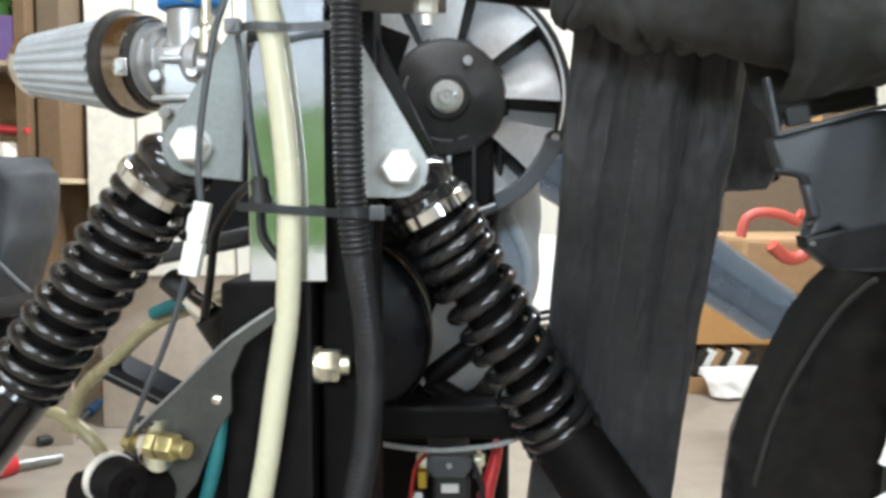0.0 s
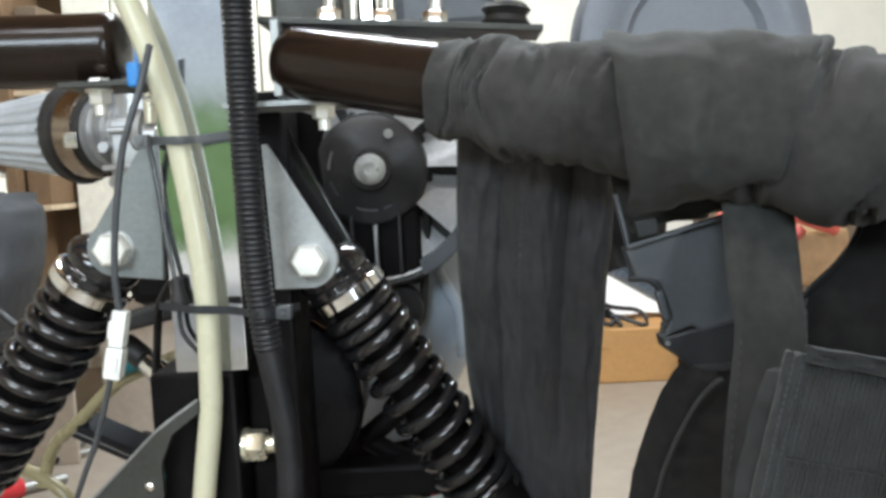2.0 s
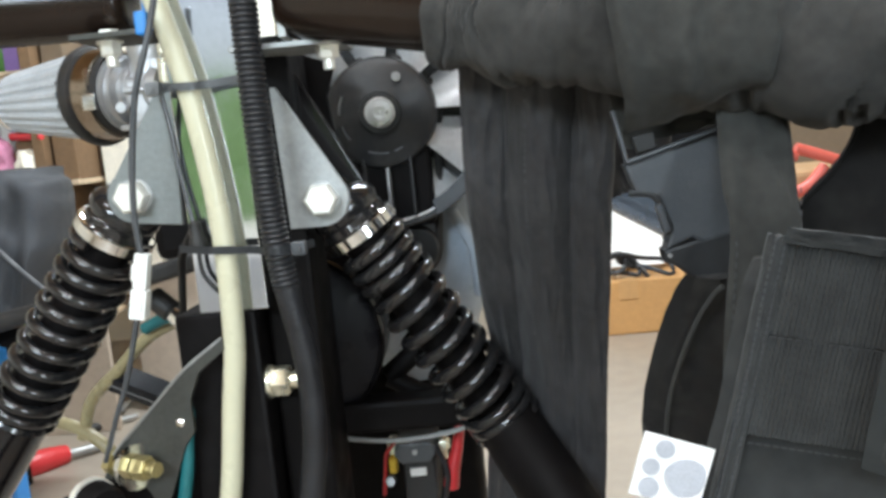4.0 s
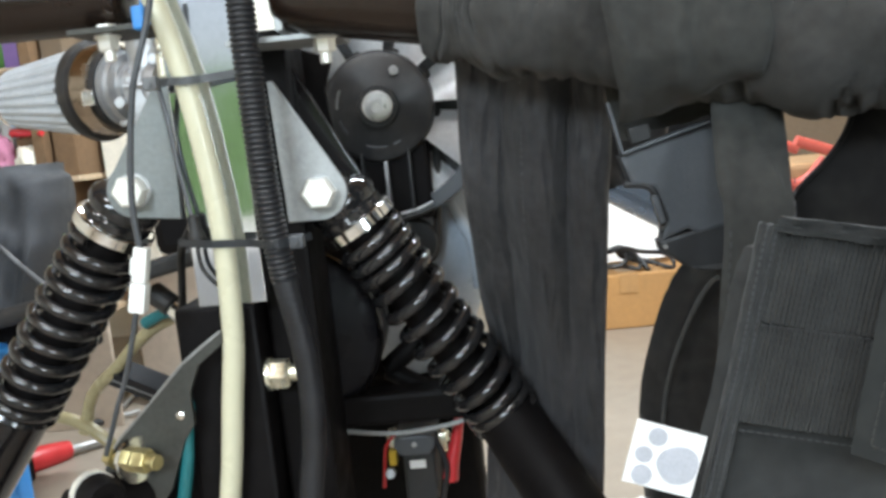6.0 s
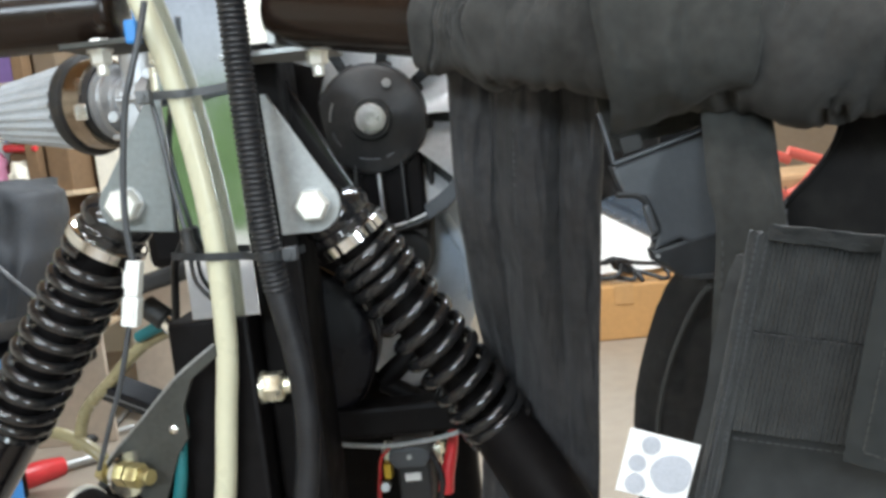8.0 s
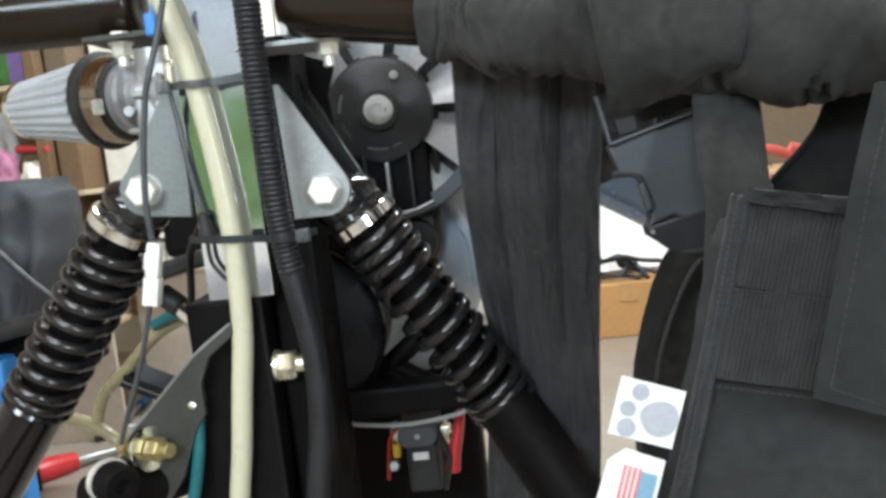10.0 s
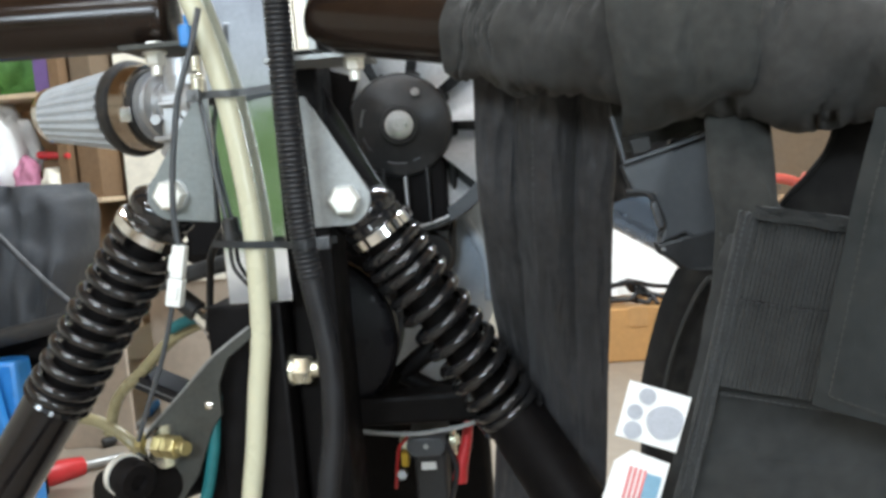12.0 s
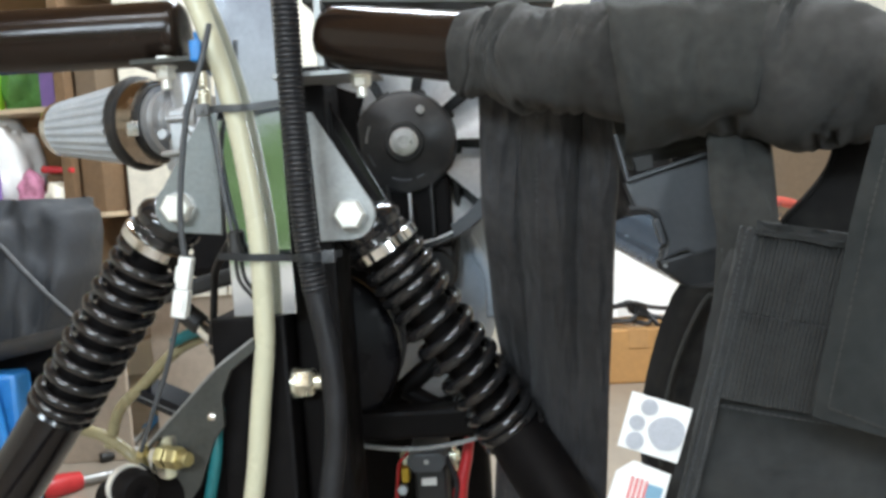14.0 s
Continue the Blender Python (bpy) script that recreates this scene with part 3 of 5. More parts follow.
# ---- shock absorbers ----
def shock(top, bottom, turns, eye, foot, tube_paint, label):
    """turns: (share of the length, turns) from the top down."""
    top, bottom, eye, foot = Vector(top), Vector(bottom), Vector(eye), Vector(foot)
    d = (bottom - top).normalized()
    h = (bottom - top).length
    s = thing("shock_absorber", foot, label, "shock absorber", "shock absorbers")
    R, w = 0.0237, 0.0047
    fm = axis_frame(top, d)
    pts, a0, z0 = [], 0.0, 0.010
    for share, count in turns:
        n = int(count * 26)
        for i in range(n):
            pts.append(fm @ Vector((R * math.cos(a0 + 2 * math.pi * i / 26), R * math.sin(a0 + 2 * math.pi * i / 26), z0 + (h - 0.012) * share * i / n)))
        a0 += 2 * math.pi * n / 26
        z0 += (h - 0.012) * share
    part("spring", sweep(pts, w, 10, up=tuple(d)), M_SPRING, s, "gloss black coil spring")
    part("damper_body", rod(top - d * 0.005, bottom, 0.0175), M_SATIN, s)
    part("collar", revolve([(0.012, -0.0045), (0.0265, -0.0045), (0.0285, -0.0030), (0.0285, 0.0045), (0.0265, 0.0060), (0.012, 0.0060)], top, d, 40), M_CHROME, s, "chrome adjuster collar")
    part("notched_ring", revolve([(0.012, -0.011), (0.0235, -0.011), (0.0250, -0.0095), (0.0250, -0.0045), (0.012, -0.0045)], top, d, 48, lambda i, k: -0.0022 if i % 8 < 3 else 0), M_SPRING, s)
    part("upper_cup", revolve([(0.0, -0.030), (0.012, -0.030), (0.020, -0.0275), (0.0252, -0.022), (0.0260, -0.016), (0.0235, -0.011), (0.0, -0.010)], top, d, 36), M_SPRING, s)
    part("eye", joined(rod(eye + Vector((0, -0.012, 0)), eye + Vector((0, 0.014, 0)), 0.0175), rod(eye, top - d * 0.02, 0.0125)), M_SPRING, s)
    part("lower_cup", revolve([(0.0, -0.003), (0.0265, -0.003), (0.0283, 0.0), (0.0262, 0.0025), (0.0235, 0.0045), (0.0, 0.006)], bottom, d, 36), M_SPRING, s)
    part("lower_tube", rod(bottom, foot, 0.0243, n=36), tube_paint, s, "black painted damper tube")
    return s


shock((-0.0085, 0.551, 0.6385), (0.0827, 0.574, 0.4811), ((0.19, 3.0), (0.70, 7.2), (0.11, 2.2)), (-0.028, 0.552, 0.664), (0.1437, 0.4780, 0.3992), M_SATIN, "black coil-over shock absorber bolted to the steel bracket")
shock((-0.1825, 0.550, 0.6530), (-0.2857, 0.572, 0.5209), ((0.22, 2.6), (0.70, 6.6), (0.08, 1.4)), (-0.158, 0.552, 0.678), (-0.4200, 0.5906, 0.3490), M_GLOSS, "black coil-over shock absorber with brown reflections painted on its coils")


# ---- engine ----
HUB = Vector((0.003, 0.66, 0.721))
engine = thing("engine", (0.0, 0.74, 0.40), "small black fan-cooled engine behind the frame", "engine")
fan_hub = part("fan_hub", revolve([(0, -0.006), (0.0165, -0.006), (0.0175, -0.0035), (0.0185, -0.003), (0.040, -0.003), (0.0445, 0.000), (0.0462, 0.006), (0.0462, 0.030), (0, 0.030)], HUB, (0, 1, 0), 56), M_HUB, engine, "black round fan hub")
part("hub_bolt", joined(revolve([(0.0105, 0), (0.0124, 0), (0.0124, 0.0022), (0.0116, 0.0028), (0.0105, 0.0012)], HUB + Vector((0, -0.006, 0)), (0, -1, 0), 36), revolve([(0.0108, 0.0), (0.0104, 0.003), (0.0075, 0.0032), (0.0072, 0.0068), (0.0045, 0.0072), (0.0042, 0.0052), (0.0018, 0.0050), (0.0, 0.0062)], HUB + Vector((0, -0.006, 0)), (0, -1, 0), 30)), M_STEEL, fan_hub, "bright centre bolt with washer")
for a, ln in ((58, 5), (112, 0), (165, 26), (205, 22), (262, 30), (292, 12)):
    if ln:
        pts = [HUB + Vector((0.0335 * math.cos(radians(a + q)), -0.0035, 0.0335 * math.sin(radians(a + q)))) for q in np.linspace(-ln / 2, ln / 2, 7)]
        part("raised_mark", sweep(pts, 0.0011, 6), M_CASTAL if a in (58, 165) else M_GREYPL, fan_hub)
part("hub_screw", rod(HUB + Vector((0.016, -0.006, 0.0275)), HUB + Vector((0.016, 0.0, 0.0275)), 0.0038), M_CASTAL, fan_hub)
for i in range(9):
    a = radians(16 + 40 * i)
    bm = bmesh.new()
    grid = []
    for j in range(6):
        r = 0.043 + 0.0455 * j / 5
        half = radians(16.0 + 1.5 * j / 5)
        row = []
        for q in range(6):
            f = q / 5
            th = -half + 2 * half * f
            row.append(bm.verts.new((r * math.cos(th), 0.004 + 0.022 * f ** 1.5, r * math.sin(th))))
        grid.append(row)
    for j in range(5):
        for q in range(5):
            bm.faces.new((grid[j][q], grid[j][q + 1], grid[j + 1][q + 1], grid[j + 1][q]))
    bmesh.ops.solidify(bm, geom=bm.faces[:], thickness=0.0016)
    part("fan_blade", turned(bm, Matrix.Translation(HUB) @ Matrix.Rotation(-a, 4, "Y")), M_FANGREY, engine, "pale grey fan blade")
fan_ring = part("fan_ring", revolve([(0.0905, 0.0), (0.0945, -0.002), (0.0965, 0.0), (0.0965, 0.034), (0.0905, 0.034), (0.0905, 0.0)], HUB, (0, 1, 0), 72), M_BLACKPL, engine, "black fan shroud ring")
part("ring_lip", revolve([(0.0890, -0.0015), (0.0905, -0.003), (0.0915, -0.0015), (0.0905, 0.0005), (0.0890, -0.0015)], HUB, (0, 1, 0), 72), M_FANGREY, fan_ring)
part("shroud_back", revolve([(0, 0.034), (0.094, 0.034), (0.094, 0.038), (0, 0.038)], HUB, (0, 1, 0), 48), M_BLACKPL, engine)
lug = part("mounting_lug", joined(rod(HUB + Vector((0.083, -0.006, -0.031)), HUB + Vector((0.083, 0.02, -0.031)), 0.0062)), M_BLACKPL, engine)
part("lug_sleeve", rod(HUB + Vector((0.083, -0.0075, -0.031)), HUB + Vector((0.083, 0.0, -0.031)), 0.0032), M_CASTAL, lug)
# shroud skirt that sweeps down from the ring
skirt = [(0.0955 * math.cos(radians(a)), 0.0955 * math.sin(radians(a))) for a in range(-66, -19, 5)]
skirt_in = [(0.076 * math.cos(radians(a)) + 0.004, 0.076 * math.sin(radians(a)) - 0.006) for a in range(-20, -67, -5)]
part("shroud_arm", turned(prism(skirt + skirt_in, -0.012, 0.004, 0.001), Matrix.Translation(HUB)), M_GREYPL, engine)
part("rib", box(HUB.x + 0.0005, HUB.x + 0.0030, 0.650, 0.68, 0.640, 0.676, 0.0005), M_CASTAL, engine)
for rx in (-0.018, 0.021):
    part("rib", box(HUB.x + rx - 0.0012, HUB.x + rx + 0.0012, 0.655, 0.68, 0.634, 0.684, 0.0005), M_BLACKPL, engine)
belt_path = [HUB + Vector((0.0468 * math.cos(radians(a)), 0.022, 0.0468 * math.sin(radians(a)))) for a in range(-12, 193, 12)]
belt_path += [HUB + Vector((0.016 + 0.020 * math.cos(radians(a)), 0.022, -0.118 + 0.020 * math.sin(radians(a)))) for a in range(195, 356, 20)]
part("drive_belt", sweep([Vector(p) for p in belt_path + belt_path[:1]], 0.0036, 8), M_RUBBER, engine, "black rubber drive belt")
part("lower_pulley", revolve([(0, 0.014), (0.019, 0.014), (0.021, 0.016), (0.0165, 0.022), (0.021, 0.028), (0, 0.030)], HUB + Vector((0.016, 0, -0.118)), (0, 1, 0), 32), M_BLACKPL, engine)
part("mount_arm", joined(rod((0.046, 0.645, 0.548), (-0.012, 0.645, 0.503), 0.009, n=16), rod((-0.012, 0.645, 0.503), (0.03, 0.645, 0.478), 0.008, n=16)), M_SATIN, engine, "black engine mount arm")
part("head_cover", box(0.022, 0.118, 0.76, 0.87, 0.845, 0.99, 0.010), M_GREYPL, engine, "dark grey cylinder head cover")
part("intake_block", box(-0.090, -0.024, 0.76, 0.84, 0.840, 0.97, 0.006), M_DARKST, engine, "dull brownish intake block")
part("head_bolt", joined(hexa((-0.004, 0.79, 0.835), (0, 0, 1), 0.016, 0.05), rod((-0.004, 0.79, 0.70), (-0.004, 0.79, 0.84), 0.006)), M_CHROME, engine)
# Ribbed block's backing, also blacking out fan blades that lie in shade.
part("hub_shade_block", box(-0.036, 0.040, 0.664, 0.70, 0.625, 0.690, 0.004), M_SATIN, engine)
part("crankcase", box(-0.075, 0.050, 0.80, 0.90, 0.30, 0.73, 0.02, 3), M_SATIN, engine, "dark engine casing")
part("sump", box(-0.125, 0.058, 0.72, 0.80, 0.28, 0.472, 0.012, 3), M_SATIN, engine)
drum = part("exhaust_drum", revolve([(0, -0.012), (0.06, -0.010), (0.069, -0.006), (0.072, 0.0), (0.072, 0.055), (0.066, 0.062), (0, 0.062)], (-0.081, 0.615, 0.546), (0, 1, 0), 64), M_DRUM, engine, "black round drum casing")
part("drum_rim", revolve([(0.0705, -0.004), (0.0722, -0.006), (0.0738, -0.004), (0.0722, -0.002), (0.0705, -0.004)], (-0.081, 0.615, 0.546), (0, 1, 0), 64), M_GLOSS, drum)
# pale duct behind the shock
duct = part("duct", sweep(smooth_path([(0.035, 0.745, 0.690), (0.040, 0.745, 0.63), (0.042, 0.745, 0.57), (0.022, 0.755, 0.52), (-0.012, 0.76, 0.478)], 8), lambda f: 0.050 - 0.018 * f, 24, lambda i, k: 1.0 + 0.03 * math.sin(k * 0.9)), M_DUCT, engine, "pale blue-grey plastic air duct")
part("duct_bead", sweep(smooth_path([(0.052, 0.70, 0.632), (0.068, 0.70, 0.595), (0.070, 0.70, 0.555)], 8), 0.005, 10), M_DUCT, duct)
part("cylinder", box(-0.25, -0.03, 0.78, 0.90, 0.60, 0.72, 0.012), M_SATIN, engine)

# round grey cover beside the engine
cover = thing("round_cover", (0.285, 0.72, 0.40), "round grey plastic cover with a raised ring", "engine cover")
part("disc", revolve([(0, 0.010), (0.058, 0.010), (0.064, 0.004), (0.072, 0.004), (0.078, 0.0), (0.098, 0.0), (0.104, 0.004), (0.106, 0.012), (0.106, 0.030), (0, 0.030)], (0.285, 0.71, 0.812), (-0.12, 1, 0), 64), M_COVER, cover)
part("bracket_arm", rod((0.285, 0.75, 0.812), (0.19, 1.22, 0.70), 0.015), M_SATIN, cover)

# Added dark block, no real part: keeps the gap above the buckle dark.
part("gap_filler", box(0.2532, 0.3156, 0.79, 0.82, 0.6571, 0.7091, 0.006), M_SATIN, cover, "black block added to darken the gap above the buckle")

# ---- carburettor and air filter ----
C = Vector((-0.250, 0.83, 0.772))
carb = thing("carburettor", (-0.25, 0.83, 0.69), "cast aluminium carburettor with a blue top", "carburettor")
ax = Vector((-0.93, 0.37, 0.04)).normalized()
part("throat", revolve([(0, -0.03), (0.026, -0.03), (0.028, -0.02), (0.022, -0.010), (0.0215, 0.004), (0.0245, 0.005), (0.0245, 0.010), (0.0275, 0.012), (0.0275, 0.017), (0.0345, 0.020), (0.0345, 0.027), (0.0395, 0.029), (0.0395, 0.036), (0, 0.036)], C, ax, 36), M_CASTAL, carb)
part("body", joined(box(C.x - 0.016, C.x + 0.022, 0.805, 0.855, 0.735, 0.785, 0.005), rod((C.x + 0.006, 0.83, 0.780), (C.x + 0.006, 0.83, 0.824), 0.0215, n=32), rod((C.x - 0.014, 0.803, 0.772), (C.x + 0.030, 0.803, 0.772), 0.0035, n=10), rod((C.x + 0.022, 0.80, 0.765), (C.x + 0.036, 0.80, 0.765), 0.009, n=16)), M_CASTAL, carb)
part("top_cap", joined(revolve([(0, 0), (0.0285, 0), (0.031, 0.003), (0.031, 0.040), (0, 0.042)], (C.x + 0.008, 0.83, 0.822), (0, 0, 1), 40, lambda i, k: 0.0008 if i % 2 else -0.0004)), M_BLUE, carb, "blue screw cap")
part("float_bowl", joined(box(C.x - 0.018, C.x + 0.020, 0.808, 0.852, 0.700, 0.738, 0.006), box(C.x - 0.024, C.x + 0.026, 0.802, 0.858, 0.733, 0.739, 0.002)), M_CASTAL, carb)
for sx, sz in ((-0.018, 0.756), (0.016, 0.760), (0.022, 0.795), (-0.010, 0.722)):
    part("screw", joined(rod((C.x + sx, 0.797, sz), (C.x + sx, 0.81, sz), 0.0058)), M_CASTAL, carb)
part("jet_hole", rod((C.x + 0.012, 0.800, 0.758), (C.x + 0.012, 0.808, 0.758), 0.0032), M_RUBBER, carb)
part("idle_screw", joined(rod((C.x + 0.030, 0.80, 0.802), (C.x + 0.030, 0.80, 0.832), 0.0045), rod((C.x + 0.030, 0.80, 0.776), (C.x + 0.030, 0.80, 0.800), 0.0065)), M_STEELBRASS, carb)
part("inlet_pipe", rod((C.x + 0.02, 0.83, 0.765), (-0.17, 0.84, 0.70), 0.019), M_RUBBER, carb)

air = thing("air_filter", (-0.36, 0.83, 0.73), "grey pleated cone air filter with a black rubber neck", "air filter")
F0 = C + ax * 0.062
neck = part("neck", revolve([(0.030, -0.030), (0.0415, -0.030), (0.0430, -0.022), (0.0440, -0.006), (0.0520, -0.002), (0.0535, 0.004), (0.0520, 0.010), (0.046, 0.016), (0.0, 0.018)], F0, ax, 48), M_RUBBER, air, "black rubber neck")
part("hose_clamp", revolve([(0.0425, -0.024), (0.0462, -0.0235), (0.0485, -0.003), (0.0470, -0.0025), (0.0425, -0.024)], F0, ax, 48), M_CLAMP, neck, "metal hose clamp with brown reflections in its colour")
part("clamp_screw", turned(box(-0.006, 0.006, -0.004, 0.004, -0.008, 0.008, 0.001), Matrix.Translation(F0 + Vector((0.006, -0.048, -0.010)))), M_CHROME, neck)
part("pleated_cone", revolve([(0, 0.018), (0.0455, 0.018), (0.0435, 0.03), (0.031, 0.122), (0.031, 0.128), (0, 0.128)], F0, ax, 96, lambda i, k: 0.0016 * (1 if i % 4 < 2 else -1) if 1 <= k <= 3 else 0), M_FILTER, air)
part("end_cap", revolve([(0, 0.124), (0.032, 0.124), (0.033, 0.129), (0.029, 0.136), (0, 0.138)], F0, ax, 40), M_CHROME, air)

# ---- hoses and wiring ----
hose_pts = [(-0.1395, 0.503, 0.8647), (-0.1217, 0.503, 0.819), (-0.1102, 0.503, 0.7811), (-0.1019, 0.503, 0.745), (-0.0958, 0.503, 0.7017), (-0.0916, 0.503, 0.6542), (-0.0916, 0.503, 0.6119), (-0.0937, 0.503, 0.5717), (-0.0999, 0.503, 0.5305), (-0.1061, 0.503, 0.4882), (-0.1128, 0.503, 0.451), (-0.121, 0.503, 0.3912), (-0.12, 0.515, 0.3)]
solo("fuel_hose", sweep(smooth_path(hose_pts, 8), 0.0074, 20), M_HOSE, "milky cream rubber hose tied to the post", "hose")
con = [(-0.052, 0.480, 0.88), (-0.0535, 0.480, 0.802), (-0.054, 0.480, 0.747), (-0.0535, 0.480, 0.698), (-0.0525, 0.482, 0.651), (-0.0490, 0.484, 0.612), (-0.0440, 0.487, 0.573), (-0.0425, 0.489, 0.541), (-0.0455, 0.49, 0.501), (-0.0525, 0.49, 0.460), (-0.060, 0.49, 0.40), (-0.07, 0.52, 0.30)]
cp = smooth_path(con, 60)


def even_path(path, step):
    """The same path, cut into even steps."""
    out, left = [path[0]], step
    for a, b in zip(path, path[1:]):
        d = (b - a).length
        while left <= d:
            out.append(a.lerp(b, left / d))
            left += step
        left -= d
    return out


def ringed(depth, every):
    return lambda i, k: 1.0 + depth * (1.0 - 2.0 * abs(math.sin(math.pi * k / every)) ** 3)


ce = even_path(cp, 0.00043)
cut = min(range(len(ce)), key=lambda k: abs(ce[k].z - 0.612))
conduit = thing("corrugated_conduit", (-0.07, 0.52, 0.30), "black corrugated plastic cable conduit", "cable conduit")
part("upper_run", sweep(ce[:cut], 0.0084, 18, ringed(0.085, 8)), M_CONDUIT, conduit)
part("lower_run", sweep(ce[cut - 3::2], 0.0083, 18, ringed(0.012, 4)), M_WRAP, conduit)


def cable_tie(pts, head, label, material=M_TIE):
    t = thing("cable_tie", pts[0], label, "cable tie", "cable ties")
    path = smooth_path(pts, 8)
    bm = bmesh.new()
    rows = []
    for p in path:
        rows.append([bm.verts.new(p + Vector((0, 0, -0.0026))), bm.verts.new(p + Vector((0, 0, 0.0026)))])
    for a, b in zip(rows, rows[1:]):
        bm.faces.new((a[0], a[1], b[1], b[0]))
    bmesh.ops.solidify(bm, geom=bm.faces[:], thickness=0.0014)
    part("strap", bm, material, t)
    hx, hy, hz = head
    part("head", joined(box(hx - 0.0045, hx + 0.0045, hy - 0.004, hy + 0.004, hz - 0.0042, hz + 0.0042, 0.001), rod((hx, hy - 0.0052, hz), (hx, hy - 0.003, hz), 0.0022, n=8)), material, t)


cable_tie([(-0.124, 0.505, 0.7440), (-0.116, 0.499, 0.7440), (-0.108, 0.4945, 0.7440), (-0.1015, 0.4930, 0.7435), (-0.095, 0.4945, 0.7435), (-0.089, 0.499, 0.7440), (-0.078, 0.502, 0.7450), (-0.064, 0.502, 0.7460)], (-0.121, 0.496, 0.7440), "grey nylon cable tie strapped across the cream hose", M_TIEGREY)
cable_tie([(-0.124, 0.510, 0.640), (-0.100, 0.494, 0.639), (-0.087, 0.494, 0.638), (-0.070, 0.492, 0.637), (-0.0515, 0.4705, 0.637), (-0.040, 0.478, 0.637), (-0.030, 0.492, 0.638)], (-0.037, 0.478, 0.637), "black nylon cable tie round the conduit")

lead = thing("throttle_cable", (-0.185, 0.475, 0.50), "thin grey-black cable with a white connector", "cable")
part("upper_wire", sweep(smooth_path([(-0.108, 0.485, 0.80), (-0.1125, 0.478, 0.777), (-0.121, 0.475, 0.752), (-0.1265, 0.475, 0.735), (-0.1335, 0.475, 0.696), (-0.1365, 0.475, 0.665), (-0.1355, 0.475, 0.640)], 8), 0.0021, 10), M_TIE, lead)
part("lower_wire", sweep(smooth_path([(-0.1435, 0.475, 0.605), (-0.151, 0.475, 0.580), (-0.159, 0.478, 0.56), (-0.168, 0.48, 0.541), (-0.177, 0.485, 0.523), (-0.186, 0.49, 0.505)], 8), 0.0018, 10), M_TIE, lead)
cm = Matrix.Translation((-0.1385, 0.475, 0.6225)) @ Euler((0, radians(12), 0)).to_matrix().to_4x4()
part("connector", turned(joined(box(-0.0045, 0.0045, -0.0042, 0.0042, -0.0015, 0.021, 0.001), box(-0.0052, 0.0052, -0.0048, 0.0048, -0.021, -0.0018, 0.001), box(-0.0062, -0.0040, -0.003, 0.003, 0.003, 0.014, 0.0008), box(-0.0030, 0.0030, -0.0058, -0.004, -0.016, -0.006, 0.0006)), cm), M_WHITEPL, lead, "white plastic plug connector")
part("blue_sleeve", box(-0.1235, -0.1155, 0.484, 0.494, 0.7760, 0.7910, 0.002), M_BLUE, lead, "blue plastic sleeve")

thin = thing("brake_wire", (-0.10, 0.51, 0.60), "thin black wire with a rubber boot along the post", "cable")
part("wire", sweep(smooth_path([(-0.122, 0.510, 0.742), (-0.119, 0.510, 0.72), (-0.1165, 0.510, 0.69), (-0.113, 0.509, 0.665), (-0.1115, 0.508, 0.655)], 8), 0.0017, 8), M_TIE, thin)
part("boot", revolve([(0.0025, 0), (0.0042, 0.002), (0.0042, 0.010), (0.0058, 0.013), (0.0058, 0.017), (0, 0.018)], (-0.111, 0.508, 0.658), (0.06, 0, -1), 16), M_RUBBER, thin)
part("tail", sweep(smooth_path([(-0.110, 0.508, 0.642), (-0.1105, 0.508, 0.630), (-0.1085, 0.508, 0.620), (-0.100, 0.509, 0.608), (-0.092, 0.510, 0.600)], 8), 0.0016, 8), M_RUBBER, thin)

relay = thing("starter_relay", (0.0, 0.66, 0.37), "black starter relay with a grey cap and red terminal boot", "starter relay")
part("body", box(-0.020, 0.018, 0.64, 0.70, 0.355, 0.415, 0.004), M_BLACKPL, relay)
rcap = part("cap", prism([(-0.027, 0.423), (-0.020, 0.414), (0.012, 0.414), (0.019, 0.423), (0.019, 0.430), (0.012, 0.436), (-0.020, 0.436), (-0.027, 0.430)], 0.632, 0.70, 0.002), M_GREYPL, relay, "grey plastic cap")
part("cap_button", rod((-0.004, 0.631, 0.427), (-0.004, 0.634, 0.427), 0.003), M_CASTAL, rcap)
part("tag", box(-0.012, 0.006, 0.6375, 0.640, 0.396, 0.405, 0.0005), M_WHITE, relay)
for tx in (-0.030, 0.026):
    part("terminal", joined(hexa((tx, 0.655, 0.418), (0, 0, 1), 0.014, 0.012), rod((tx, 0.655, 0.405), (tx, 0.655, 0.437), 0.0045)), M_STEELBRASS, relay)
    part("terminal_nut", joined(hexa((tx * 1.2, 0.648, 0.388), (0, -1, 0.3), 0.011, 0.008)), M_CASTAL, relay)
part("red_boot", sweep(smooth_path([(0.0475, 0.645, 0.447), (0.043, 0.643, 0.425), (0.036, 0.64, 0.400), (0.032, 0.64, 0.380)], 6), lambda f: 0.0055 + 0.0035 * f, 14), M_RED, relay, "red rubber terminal boot")
part("yellow_plug", box(-0.036, -0.027, 0.642, 0.655, 0.398, 0.416, 0.002), M_YELLOW, relay, "yellow plug")
part("red_wire", sweep(smooth_path([(-0.027, 0.65, 0.432), (-0.038, 0.648, 0.42), (-0.042, 0.65, 0.40), (-0.046, 0.65, 0.37)], 8), 0.0022, 8), M_RED, relay)
part("black_wire", sweep(smooth_path([(0.019, 0.64, 0.43), (0.03, 0.63, 0.40), (0.022, 0.635, 0.36)], 8), 0.003, 8), M_WIREB, relay)
relay.location, relay.scale = (0.0076, 0.66, 0.3976), (0.75, 1.0, 0.75)
